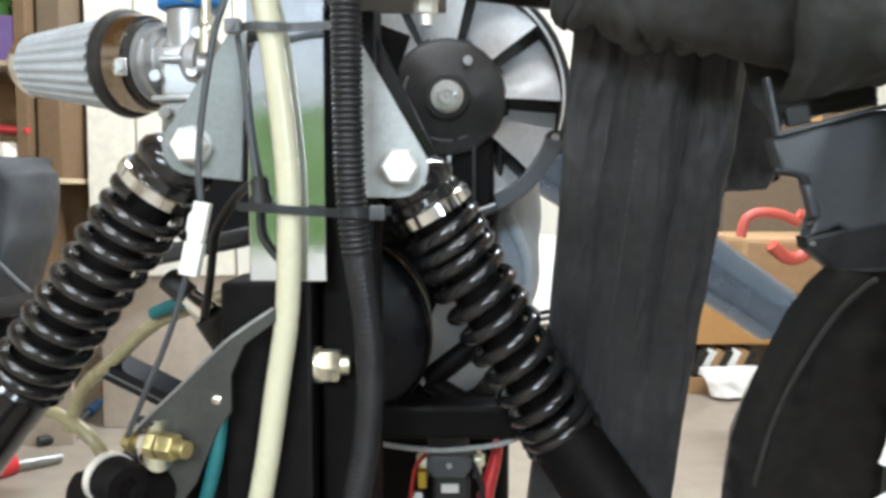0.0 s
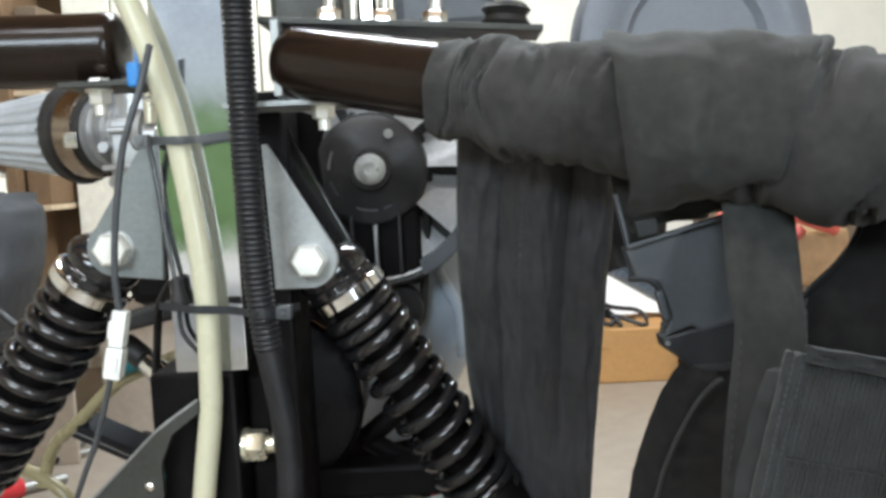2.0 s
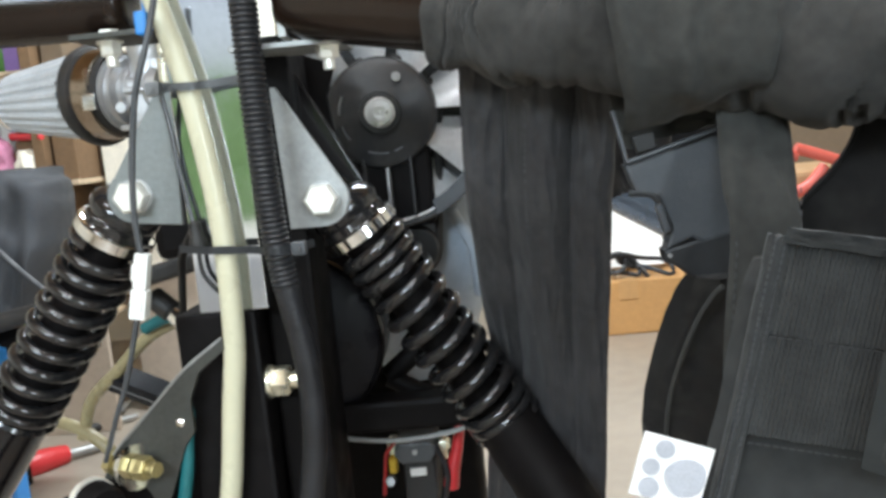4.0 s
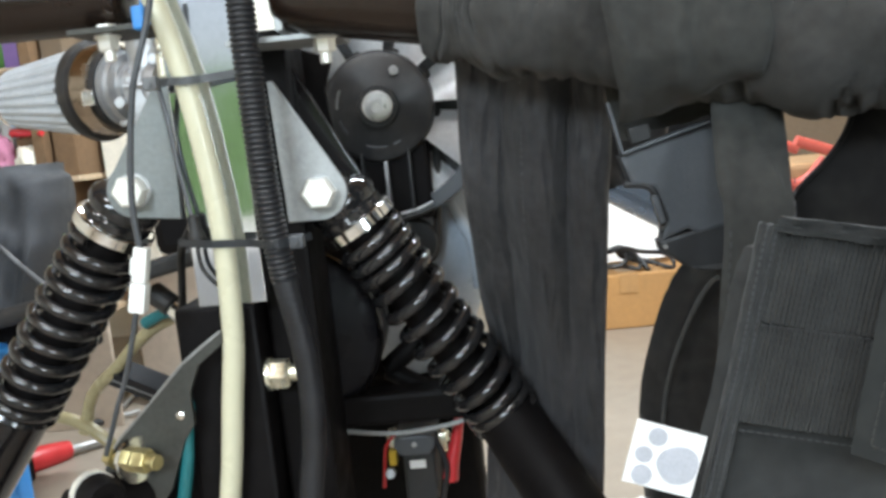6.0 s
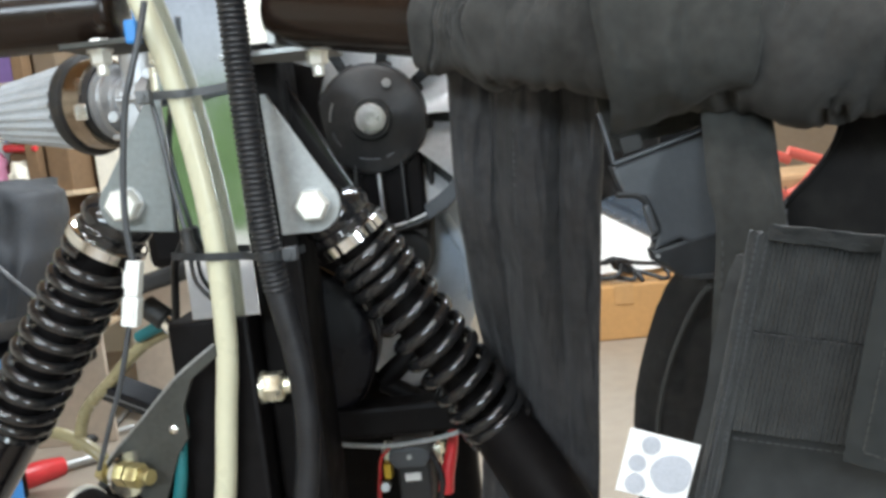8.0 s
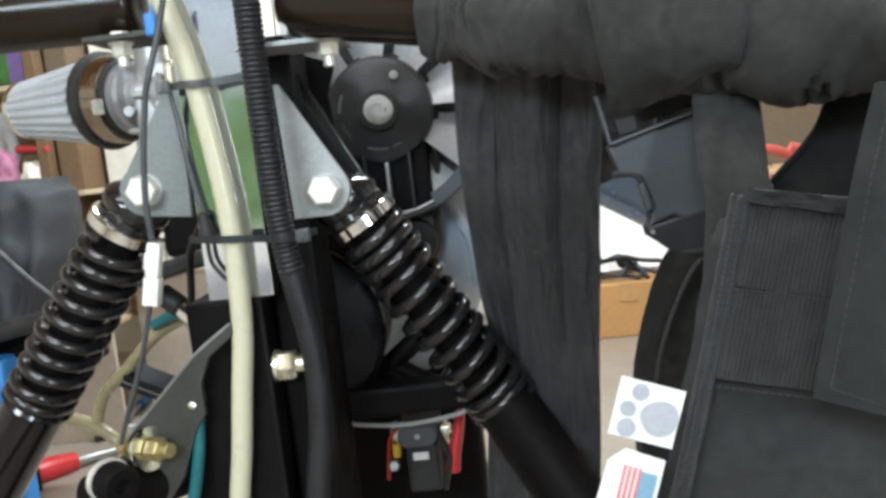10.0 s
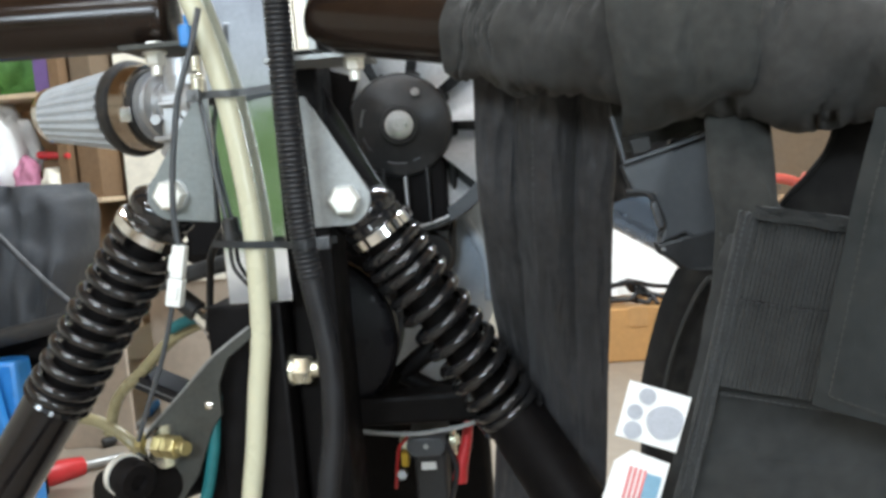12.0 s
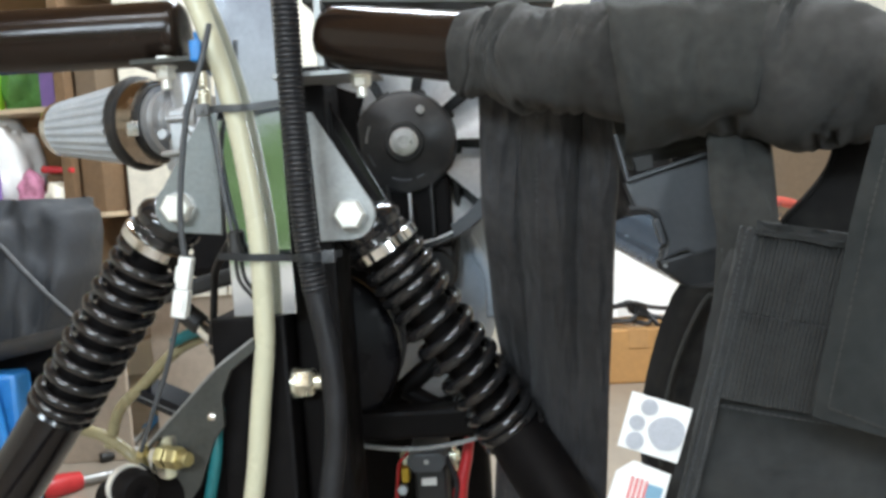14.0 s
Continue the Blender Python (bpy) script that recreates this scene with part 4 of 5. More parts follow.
solo("grey_cable", sweep(smooth_path([(-0.090, 0.61, 0.482), (-0.071, 0.612, 0.473), (-0.050, 0.614, 0.464), (-0.011, 0.615, 0.458), (0.018, 0.615, 0.459), (0.048, 0.612, 0.465), (0.07, 0.62, 0.475)], 8), 0.0021, 10), M_WIREG, "thin grey cable sagging below the drum", "cable")

# ---- harness ----
wrap = thing("padded_arm_cover", (0.2, 0.38, 0.70), "black nylon cover wrapped round the cross tube", "harness cover")


def wrap_shape(seed, amp, twist):
    def f(i, k):
        a = 2 * math.pi * i / 48
        c, s = math.cos(a), math.sin(a)
        v = 1.0 + amp * noise.noise(Vector((c * 1.2 + seed, s * 1.2, k * 0.08)))
        ph = k * 0.30 + twist * a + 1.5 * noise.noise(Vector((c + seed, s, k * 0.05)))
        crease = noise.noise(Vector((ph, c * 0.7 + seed, s * 0.7)))
        return v + amp * 0.9 * (0.22 - 2.2 * crease * crease) * 1.2 * (0.5 + 0.5 * noise.noise(Vector((c * 0.8, s * 0.8 + seed, k * 0.1))) + 0.25)
    return f


pa = smooth_path([(0.063, 0.450, 0.764), (0.088, 0.442, 0.758), (0.120, 0.425, 0.750), (0.160, 0.405, 0.742), (0.215, 0.372, 0.734)], 22)
part("inner_sleeve", sweep(pa, lambda f: 0.0255 + 0.0075 * min(1, f * 1.6), 48, wrap_shape(1.0, 0.20, 0.5)), M_CLOTH, wrap)
pb = smooth_path([(0.190, 0.385, 0.733), (0.225, 0.362, 0.728), (0.270, 0.335, 0.717), (0.32, 0.31, 0.708), (0.40, 0.27, 0.69)], 22)
part("outer_sleeve", sweep(pb, lambda f: 0.031 + 0.006 * math.sin(math.pi * min(1, f * 1.8)), 48, wrap_shape(4.0, 0.19, 1.2)), M_CLOTH, wrap)

band = thing("buckle_strap", (0.178, 0.38, 0.68), "wide black webbing loop hanging over the arm", "strap")
part("front_loop", cloth([(0.152, 0.236, 0.425, 0.395, 0.777, 0.768), (0.143, 0.233, 0.385, 0.352, 0.779, 0.768), (0.141, 0.224, 0.362, 0.335, 0.768, 0.753), (0.142, 0.213, 0.352, 0.329, 0.746, 0.732), (0.145, 0.208, 0.354, 0.333, 0.720, 0.708), (0.150, 0.207, 0.372, 0.356, 0.702, 0.702), (0.153, 0.207, 0.396, 0.394, 0.6895, 0.700)], 0.006, 30, 48, 0.006, 3.5, 2.0, crinkle=0.002), M_WEB, band)
part("edge_fold", sweep(smooth_path([(0.2365, 0.372, 0.766), (0.234, 0.349, 0.765), (0.2245, 0.335, 0.755), (0.213, 0.3315, 0.735), (0.2075, 0.338, 0.712)], 8), lambda f: 0.0028 - 0.0008 * f, 10), M_WEB, band)
part("back_loop", cloth([(0.150, 0.238, 0.430, 0.400, 0.780, 0.768), (0.152, 0.215, 0.452, 0.42, 0.745, 0.735), (0.154, 0.208, 0.43, 0.41, 0.700, 0.70), (0.155, 0.206, 0.408, 0.406, 0.682, 0.69)], 0.006, 20, 24, 0.003, 3, 8.0), M_WEB, band)

bk = thing("side_release_buckle", (0.185, 0.40, 0.61), "large dark grey plastic buckle hanging from webbing", "buckle")
part("body", prism([(0.1525, 0.6735), (0.208, 0.6885), (0.2085, 0.634), (0.190, 0.630), (0.1845, 0.633), (0.171, 0.628), (0.1735, 0.640), (0.1690, 0.656), (0.1575, 0.6585)], 0.394, 0.408, 0.002), M_GREYPL, bk)
part("upper_bar", joined(turned(box(-0.029, 0.029, -0.003, 0.003, -0.0009, 0.0009, 0.0005), Matrix.Translation((0.181, 0.392, 0.6825)) @ Euler((0, radians(-15), 0)).to_matrix().to_4x4()), turned(box(-0.0009, 0.0009, -0.003, 0.003, -0.0135, 0.0135, 0.0005), Matrix.Translation((0.1505, 0.392, 0.688)) @ Euler((0, radians(-12), 0)).to_matrix().to_4x4())), M_GREYPL, bk)
part("slot_window", turned(box(-0.0055, 0.0055, -0.002, 0.002, -0.0045, 0.0045, 0.001), Matrix.Translation((0.163, 0.3935, 0.684)) @ Euler((0, radians(-10), 0)).to_matrix().to_4x4()), M_RUBBER, bk)
prong = part("side_prong", sweep(smooth_path([(0.154, 0.397, 0.659), (0.166, 0.396, 0.657), (0.1715, 0.396, 0.648), (0.1745, 0.396, 0.638), (0.171, 0.397, 0.633)], 8), 0.0021, 10), M_BLACKPL, bk)
part("prong_pad", turned(box(-0.0018, 0.0018, -0.003, 0.003, -0.0075, 0.0075, 0.001), Matrix.Translation((0.1695, 0.392, 0.645)) @ Euler((0, radians(-14), 0)).to_matrix().to_4x4()), M_GREYPL, prong)
part("lower_half", prism([(0.1695, 0.628), (0.2085, 0.637), (0.2085, 0.612), (0.186, 0.610), (0.176, 0.6185), (0.1705, 0.6225)], 0.395, 0.409, 0.002), M_BLACKPL, bk, "black lower buckle half")
part("rivet", rod((0.1725, 0.3935, 0.6250), (0.1725, 0.396, 0.6250), 0.0012, n=10), M_CASTAL, bk)

flap = thing("hanging_cover", (0.115, 0.475, 0.40), "black nylon cover hanging in folds from the arm", "harness cover")
drape = part("cloth", cloth([(0.071, 0.1645, 0.468, 0.452, 0.765, 0.7516), (0.0709, 0.1614, 0.48, 0.462, 0.7204, 0.7), (0.07, 0.1574, 0.505, 0.478, 0.6528, 0.6394), (0.0719, 0.1556, 0.56, 0.5, 0.5855, 0.5847), (0.076, 0.1533, 0.63, 0.525, 0.5052, 0.5145), (0.064, 0.1503, 0.63, 0.548, 0.4282, 0.4398), (0.056, 0.1457, 0.63, 0.56, 0.3511, 0.3665), (0.052, 0.1416, 0.63, 0.565, 0.2761, 0.294)], 0.014, 90, 120, 0.008, 3.2, 7.0, pleat=0.010, crinkle=0.005), M_NYLON, flap)
part("back_fold", cloth([(0.142, 0.212, 0.515, 0.505, 0.765, 0.76), (0.143, 0.206, 0.520, 0.515, 0.71, 0.71), (0.146, 0.204, 0.522, 0.52, 0.668, 0.665), (0.160, 0.198, 0.522, 0.52, 0.648, 0.650)], 0.012, 30, 30, 0.008, 3.0, 12.0), M_NYLON, flap)
drape_rows = len(drape.data.vertices) // 180
for column, gap in ((37, 0.0009),):
    seam = [drape.data.vertices[k * 180 + column].co + Vector((0, -gap, 0)) for k in range(8, drape_rows - 40, 2)]
    stitches(flap, seam, 0.0042, 0.0022, 0.0003, material=M_PALETHREAD)

web = thing("shoulder_webbing", (0.21, 0.36, 0.40), "flat black webbing strap hanging down", "strap")
part("strap", cloth([(0.196, 0.2285, 0.385, 0.385, 0.735, 0.735), (0.1935, 0.2265, 0.372, 0.372, 0.70, 0.70), (0.1875, 0.2215, 0.348, 0.350, 0.665, 0.665), (0.1865, 0.2205, 0.336, 0.342, 0.64, 0.64), (0.180, 0.217, 0.335, 0.34, 0.58, 0.58), (0.172, 0.214, 0.33, 0.33, 0.50, 0.50), (0.165, 0.212, 0.33, 0.33, 0.40, 0.40)], 0.005, 20, 50, 0.0015, 2.5, 3.0), M_WEB, web)
stitches(web, [(0.2215, 0.3445, 0.66), (0.2185, 0.3375, 0.635), (0.2150, 0.3355, 0.58), (0.2120, 0.326, 0.50)], 0.0045, 0.0026, 0.0003)
stitches(web, [(0.1895, 0.3425, 0.66), (0.1885, 0.3325, 0.635), (0.1820, 0.3315, 0.58)], 0.0045, 0.0026, 0.0003)
diag = thing("diagonal_webbing", (0.24, 0.38, 0.60), "black webbing strap folded across the harness", "strap")
part("strap", cloth([(0.264, 0.42, 0.380, 0.365, 0.745, 0.76), (0.2645, 0.42, 0.380, 0.365, 0.70, 0.72), (0.259, 0.41, 0.382, 0.36, 0.675, 0.66), (0.232, 0.38, 0.382, 0.36, 0.6455, 0.60), (0.20, 0.36, 0.38, 0.36, 0.60, 0.52)], 0.006, 20, 40, 0.002, 3, 6.0), M_WEBSHADE, diag)

part("hem", sweep(smooth_path([(0.2655, 0.3765, 0.715), (0.2645, 0.3765, 0.695), (0.2590, 0.3785, 0.675), (0.2470, 0.3785, 0.660), (0.2330, 0.3785, 0.6465), (0.215, 0.3775, 0.62)], 8), 0.0016, 8), M_WEBSHADE, diag)

pouch = thing("side_pouch", (0.2, 0.45, 0.33), "black padded nylon pouch with a curved edge", "harness pouch")
part("pad", cloth([(0.183, 0.383, 0.398, 0.42, 0.6133, 0.6133), (0.1806, 0.38060000000000005, 0.405, 0.42, 0.6086, 0.6086), (0.1778, 0.3778, 0.425, 0.42, 0.5931, 0.5931), (0.1723, 0.3723, 0.442, 0.42, 0.57, 0.57), (0.1688, 0.3688, 0.46, 0.42, 0.5448, 0.5448), (0.1676, 0.36760000000000004, 0.478, 0.42, 0.5177, 0.5177), (0.1691, 0.3691, 0.5, 0.42, 0.4832, 0.4832), (0.1715, 0.37150000000000005, 0.515, 0.42, 0.445, 0.445), (0.17950000000000002, 0.37150000000000005, 0.52, 0.43, 0.33, 0.33)], 0.045, 50, 70, 0.014, 6.0, 11.0, crinkle=0.004), M_POUCH, pouch)
part("piping", sweep(smooth_path([(0.193, 0.375, 0.6103), (0.1906, 0.382, 0.6056), (0.1878, 0.402, 0.5901), (0.1823, 0.419, 0.567), (0.1788, 0.437, 0.5418), (0.1776, 0.455, 0.5147), (0.1791, 0.477, 0.4802)], 8), 0.0013, 8), M_WEB, pouch)

seat = thing("harness_seat", (0.22, 0.24, 0.36), "dark brushed fabric harness seat with corduroy-ribbed patches", "harness")
part("side_panel", cloth([(0.1704, 0.36, 0.253, 0.248, 0.645, 0.6), (0.1642, 0.36, 0.247, 0.246, 0.6343, 0.6223), (0.1581, 0.36, 0.245, 0.244, 0.6132, 0.6012), (0.1513, 0.36, 0.243, 0.242, 0.5921, 0.5801), (0.1451, 0.36, 0.242, 0.241, 0.5707, 0.5587), (0.1398, 0.36, 0.241, 0.24, 0.5532, 0.5412), (0.1269, 0.36, 0.241, 0.24, 0.5093, 0.4973), (0.11, 0.35, 0.241, 0.240, 0.40, 0.40)], 0.022, 50, 80, 0.004, 3.0, 21.0, crinkle=0.0022), M_FLEECE, seat)
part("back_gusset", box(0.30, 0.37, 0.235, 0.445, 0.38, 0.56, 0.01), M_FLEECE, seat)
for name, lv in (("ribbed_patch", [(0.1766, 0.2191, 0.2364, 0.2338, 0.654, 0.6445), (0.1719, 0.2144, 0.2349, 0.2323, 0.6386, 0.6291), (0.1672, 0.2097, 0.2335, 0.2309, 0.6232, 0.6137)]),
                 ("lower_ribbed_patch", [(0.1672, 0.2097, 0.2334, 0.2308, 0.6228, 0.6133), (0.1622, 0.2047, 0.2319, 0.2293, 0.6065, 0.597), (0.1575, 0.2, 0.2304, 0.2278, 0.5911, 0.5816)])):
    part(name, cloth(lv, 0.0035, 150, 22, 0.0006, 3.0, 2.0, 0.0005, ribs=27, rib=0.0012), M_CORD, seat, "corduroy-ribbed dark patch")
part("edge_binding", cloth([(0.1702, 0.1772, 0.2368, 0.2362, 0.655, 0.6538), (0.164, 0.171, 0.2348, 0.2342, 0.6343, 0.6331), (0.1579, 0.1649, 0.2328, 0.2322, 0.6132, 0.612), (0.1511, 0.1581, 0.2308, 0.2302, 0.5921, 0.5909), (0.1449, 0.1519, 0.2298, 0.2292, 0.5707, 0.5695), (0.1396, 0.1466, 0.2288, 0.2282, 0.5532, 0.552), (0.1267, 0.1337, 0.2288, 0.2282, 0.5093, 0.5081)], 0.004, 16, 90, 0.0008, 5.0, 4.0, 0.0014, crinkle=0.0012), M_FLEECE, seat, "frayed stitched edge binding")
part("top_hem", cloth([(0.1756, 0.2191, 0.2342, 0.2316, 0.6575, 0.6480), (0.1746, 0.2181, 0.2338, 0.2312, 0.6520, 0.6425)], 0.0035, 30, 8, 0.0012, 7.0, 9.0, 0.0016, crinkle=0.0015), M_FLEECE, seat)
stitches(seat, [(0.1722, 0.2344, 0.6546), (0.166, 0.2324, 0.6339), (0.1599, 0.2304, 0.6128), (0.1531, 0.2284, 0.5917), (0.1469, 0.2274, 0.5703), (0.1416, 0.2264, 0.5528)], 0.0022, 0.0016, 0.0003)
stitches(seat, [(0.1754, 0.2344, 0.654), (0.1692, 0.2324, 0.6333), (0.1631, 0.2304, 0.6122), (0.1563, 0.2284, 0.5911), (0.1501, 0.2274, 0.5697), (0.1448, 0.2264, 0.5522)], 0.0022, 0.0016, 0.0003)
stitches(seat, [(0.167, 0.2310, 0.6226), (0.2096, 0.2284, 0.6131)], 0.0026, 0.0018, 0.00022)
part("second_panel", cloth([(0.2020, 0.33, 0.192, 0.18, 0.688, 0.70), (0.1945, 0.33, 0.191, 0.18, 0.664, 0.66), (0.1855, 0.33, 0.190, 0.18, 0.629, 0.612), (0.1770, 0.33, 0.189, 0.18, 0.594, 0.545)], 0.008, 30, 40, 0.002, 3.0, 31.0, 0.001), M_PANEL, seat, "overlapping brushed fabric panel")
stitches(seat, [(0.1575, 0.2290, 0.5881), (0.2, 0.2264, 0.5786)], 0.0026, 0.0018, 0.00022)
stitches(seat, [(0.2035, 0.1865, 0.683), (0.1965, 0.1855, 0.660), (0.1885, 0.1845, 0.629), (0.1805, 0.1840, 0.598), (0.215, 0.180, 0.583)], 0.0026, 0.0018, 0.0002, material=M_WEB)
# print labels sewn to the edge
tag1 = thing("square_label", (0.13, 0.224, 0.57), "white square label with grey round printed blobs", "label")
O, ux, uz = Vector((0.1172, 0.2235, 0.5765)), Vector((0.0220, 0, -0.0082)), Vector((0.0068, 0, 0.0205))


def on_label(o, u, v):
    p = o + ux * u + uz * v
    return (p.x, p.z)


card1 = part("card", prism([on_label(O, 0, 0), on_label(O, 1, 0), on_label(O, 1, 1), on_label(O, 0, 1)], 0.2230, 0.2237, 0.0002), M_WHITE, tag1)
for u, v, r in ((0.33, 0.82, 0.0030), (0.20, 0.50, 0.0028), (0.24, 0.18, 0.0033)):
    cx, cz = on_label(O, u, v)
    part("blob", prism(arc(cx, cz, r, 0, 345, 23), 0.2222, 0.2230, 0.0), M_PRINT, card1)
cx, cz = on_label(O, 0.70, 0.46)
part("large_blob", prism([(cx + 0.0066 * (1 + 0.06 * math.sin(3 * a)) * math.cos(a), cz + 0.0067 * (1 + 0.05 * math.cos(2 * a)) * math.sin(a)) for a in np.linspace(0, 2 * math.pi, 36)[:-1]], 0.2222, 0.2230, 0.0), M_PRINT, card1)
tag2 = thing("striped_label", (0.125, 0.224, 0.54), "white label with a striped red and blue flag print", "label")
O2 = Vector((0.1035, 0.2235, 0.5330))
ux, uz = Vector((0.0205, 0, -0.0080)), Vector((0.0130, 0, 0.0400))
card2 = part("card", prism([on_label(O2, 0, 0), on_label(O2, 1, 0), on_label(O2, 1, 0.98), on_label(O2, 0.32, 1.0), on_label(O2, 0.08, 0.86)], 0.2230, 0.2237, 0.0002), M_WHITE, tag2)
for k in range(4):
    u = 0.36 + 0.085 * k
    part("stripe", prism([on_label(O2, u, 0.0), on_label(O2, u + 0.04, 0.0), on_label(O2, u + 0.04, 0.86), on_label(O2, u, 0.86)], 0.2224, 0.2230, 0.0), M_FLAGRED, card2)
part("blue_field", prism([on_label(O2, 0.66, 0.38), on_label(O2, 0.92, 0.38), on_label(O2, 0.92, 0.84), on_label(O2, 0.66, 0.84)], 0.2222, 0.2230, 0.0), M_FLAGBLUE, card2)

# ---- small wiring and tools low beside the frame ----
def loose_wire(name, pts, r, material, label):
    return solo(name, sweep(smooth_path(pts, 8), r, 10), material, label, "wire")


loose_wire("teal_wire", [(-0.134, 0.520, 0.535), (-0.1345, 0.506, 0.515), (-0.137, 0.503, 0.49), (-0.143, 0.503, 0.465), (-0.150, 0.505, 0.44), (-0.155, 0.52, 0.38)], 0.0046, M_TEAL, "teal insulated wire hanging behind the gusset")
loose_wire("teal_wire", [(-0.270, 0.78, 0.535), (-0.245, 0.775, 0.545), (-0.225, 0.77, 0.545), (-0.205, 0.765, 0.53)], 0.006, M_TEAL, "short teal insulated wire end")
loose_wire("fuel_line", [(-0.18, 0.80, 0.56), (-0.22, 0.79, 0.545), (-0.27, 0.79, 0.525), (-0.31, 0.79, 0.49), (-0.345, 0.80, 0.46), (-0.36, 0.80, 0.42)], 0.0065, M_YHOSE, "yellowed clear fuel line looping down")
loose_wire("fuel_line", [(-0.46, 0.82, 0.43), (-0.42, 0.81, 0.44), (-0.37, 0.80, 0.435), (-0.33, 0.79, 0.41), (-0.31, 0.79, 0.37)], 0.0065, M_YHOSE, "yellowed clear fuel line looping down")
loose_wire("black_wire", [(-0.18, 0.66, 0.60), (-0.175, 0.655, 0.62), (-0.155, 0.64, 0.645), (-0.135, 0.60, 0.655)], 0.0035, M_WIREB, "black cable curving behind the shock")
loose_wire("black_wire", [(-0.18, 0.66, 0.60), (-0.183, 0.66, 0.575), (-0.19, 0.67, 0.55)], 0.0035, M_WIREB, "black cable curving behind the shock")
coil = thing("ignition_coil", (-0.2984, 0.80, 0.4543), "black square-edged ignition coil behind the gusset", "ignition coil")
bar = Matrix.Translation((-0.2984, 0.80, 0.4743)) @ Euler((0.5, radians(27), 0)).to_matrix().to_4x4()
part("body", turned(box(-0.024, 0.060, -0.012, 0.012, -0.0105, 0.0105, 0.0015), bar), M_COIL, coil)
part("cap", turned(box(0.060, 0.085, -0.009, 0.009, -0.008, 0.008, 0.002), bar), M_RUBBER, coil)
# Grey strip drawn for the highlight along the black bar.
part("highlight_strip", turned(box(-0.020, 0.055, -0.0128, -0.0118, -0.0012, 0.0012, 0.0003), bar), M_TIEGREY, coil)
plug = thing("spark_plug_cap", (-0.21, 0.745, 0.54), "black rubber spark plug cap with a bright sleeve", "spark plug cap")
part("sleeve", rod((-0.225, 0.745, 0.556), (-0.206, 0.74, 0.540), 0.0095, r1=0.0125), M_CHROME, plug)
part("boot", joined(rod((-0.206, 0.742, 0.540), (-0.185, 0.755, 0.50), 0.015), rod((-0.245, 0.75, 0.572), (-0.225, 0.745, 0.556), 0.011)), M_RUBBER, plug)
solo("black_bracket", turned(box(-0.055, 0.055, -0.02, 0.02, -0.008, 0.008, 0.004), Matrix.Translation((-0.215, 0.72, 0.600)) @ Euler((0, radians(-12), 0)).to_matrix().to_4x4()), M_RUBBER, "dark rubber mounting bracket behind the shock", "bracket")

# ---- workshop behind ----
def carton(x0, x1, y0, y1, z0, z1, label, material=M_CARD):
    c = thing("cardboard_box", ((x0 + x1) / 2, (y0 + y1) / 2, z0), label, "box", "boxes")
    part("body", box(x0, x1, y0, y1, z0, z1, 0.006), material, c)
    part("tape", box((x0 + x1) / 2 - 0.03, (x0 + x1) / 2 + 0.03, y0 - 0.003, y1 + 0.003, z1 - 0.06, z1 + 0.003, 0.001), M_TAPE, c)
    return c


carton(0.28, 0.775, 2.68, 3.05, 0.0, 0.178, "brown cardboard box lying on the floor")
white = thing("white_sheet", (0.5, 2.9, 0.19), "crumpled white plastic sheet on the box", "sheet")
part("sheet", cloth([(0.26, 0.74, 3.10, 3.08, 0.50, 0.44), (0.28, 0.76, 3.0, 3.0, 0.42, 0.34), (0.30, 0.80, 2.92, 2.92, 0.30, 0.24), (0.30, 0.80, 2.86, 2.86, 0.20, 0.195)], 0.02, 24, 30, 0.05, 4, 2.0), M_WHITE, white)
cab = thing("black_cable_coil", (0.42, 2.76, 0.19), "tangle of black cable on the box", "cable")
for k in range(7):
    cx, r = 0.31 + 0.048 * k, 0.055 + 0.018 * math.sin(2.3 * k)
    loop = [(cx + 1.25 * r * math.cos(a), 2.735 + 0.025 * math.sin(2 * a + k), 0.222 + 0.034 * math.sin(a + 0.9 * k) + 0.007 * math.sin(3 * a + k)) for a in np.linspace(0, 6.1, 14)]
    part("loop", sweep(smooth_path(loop, 6), 0.0075, 10), M_WIREB, cab)
mags = thing("magazine_pile", (0.82, 2.7, 0.0), "pile of striped magazines and crumpled white cloth", "magazines")
part("cloth", cloth([(0.80, 1.0, 2.63, 2.63, 0.095, 0.095), (0.815, 1.0, 2.60, 2.60, 0.06, 0.06), (0.83, 1.0, 2.58, 2.58, 0.012, 0.012)], 0.03, 20, 20, 0.02, 4, 3.0), M_WHITE, mags)
for k in range(7):
    part("magazine", turned(box(-0.011, 0.011, -0.10, 0.10, -0.045, 0.045, 0.002), Matrix.Translation((0.815 + 0.026 * k, 2.76, 0.10)) @ Euler((0, radians(28), 0)).to_matrix().to_4x4()), (M_RUBBER, M_WHITE, M_WOODD)[k % 3], mags)
part("base", box(0.785, 1.06, 2.66, 2.98, 0.0, 0.055, 0.004), M_WOODD, mags)
carton(0.783, 1.20, 2.68, 3.0, 0.155, 0.30, "orange-brown cardboard box on the magazines")
grinder = thing("red_hand_winch", (0.78, 1.98, 0.0), "red handled tool on a brown wooden crate", "tool")
part("handle", sweep(smooth_path([(0.640, 1.82, 0.548), (0.650, 1.82, 0.585), (0.675, 1.82, 0.600), (0.72, 1.82, 0.598), (0.765, 1.82, 0.580)], 6), 0.011, 12), M_REDORANGE, grinder)
part("lever", sweep(smooth_path([(0.762, 1.82, 0.598), (0.80, 1.82, 0.584), (0.85, 1.82, 0.564), (0.90, 1.82, 0.545)], 6), 0.0125, 12), M_REDORANGE, grinder)
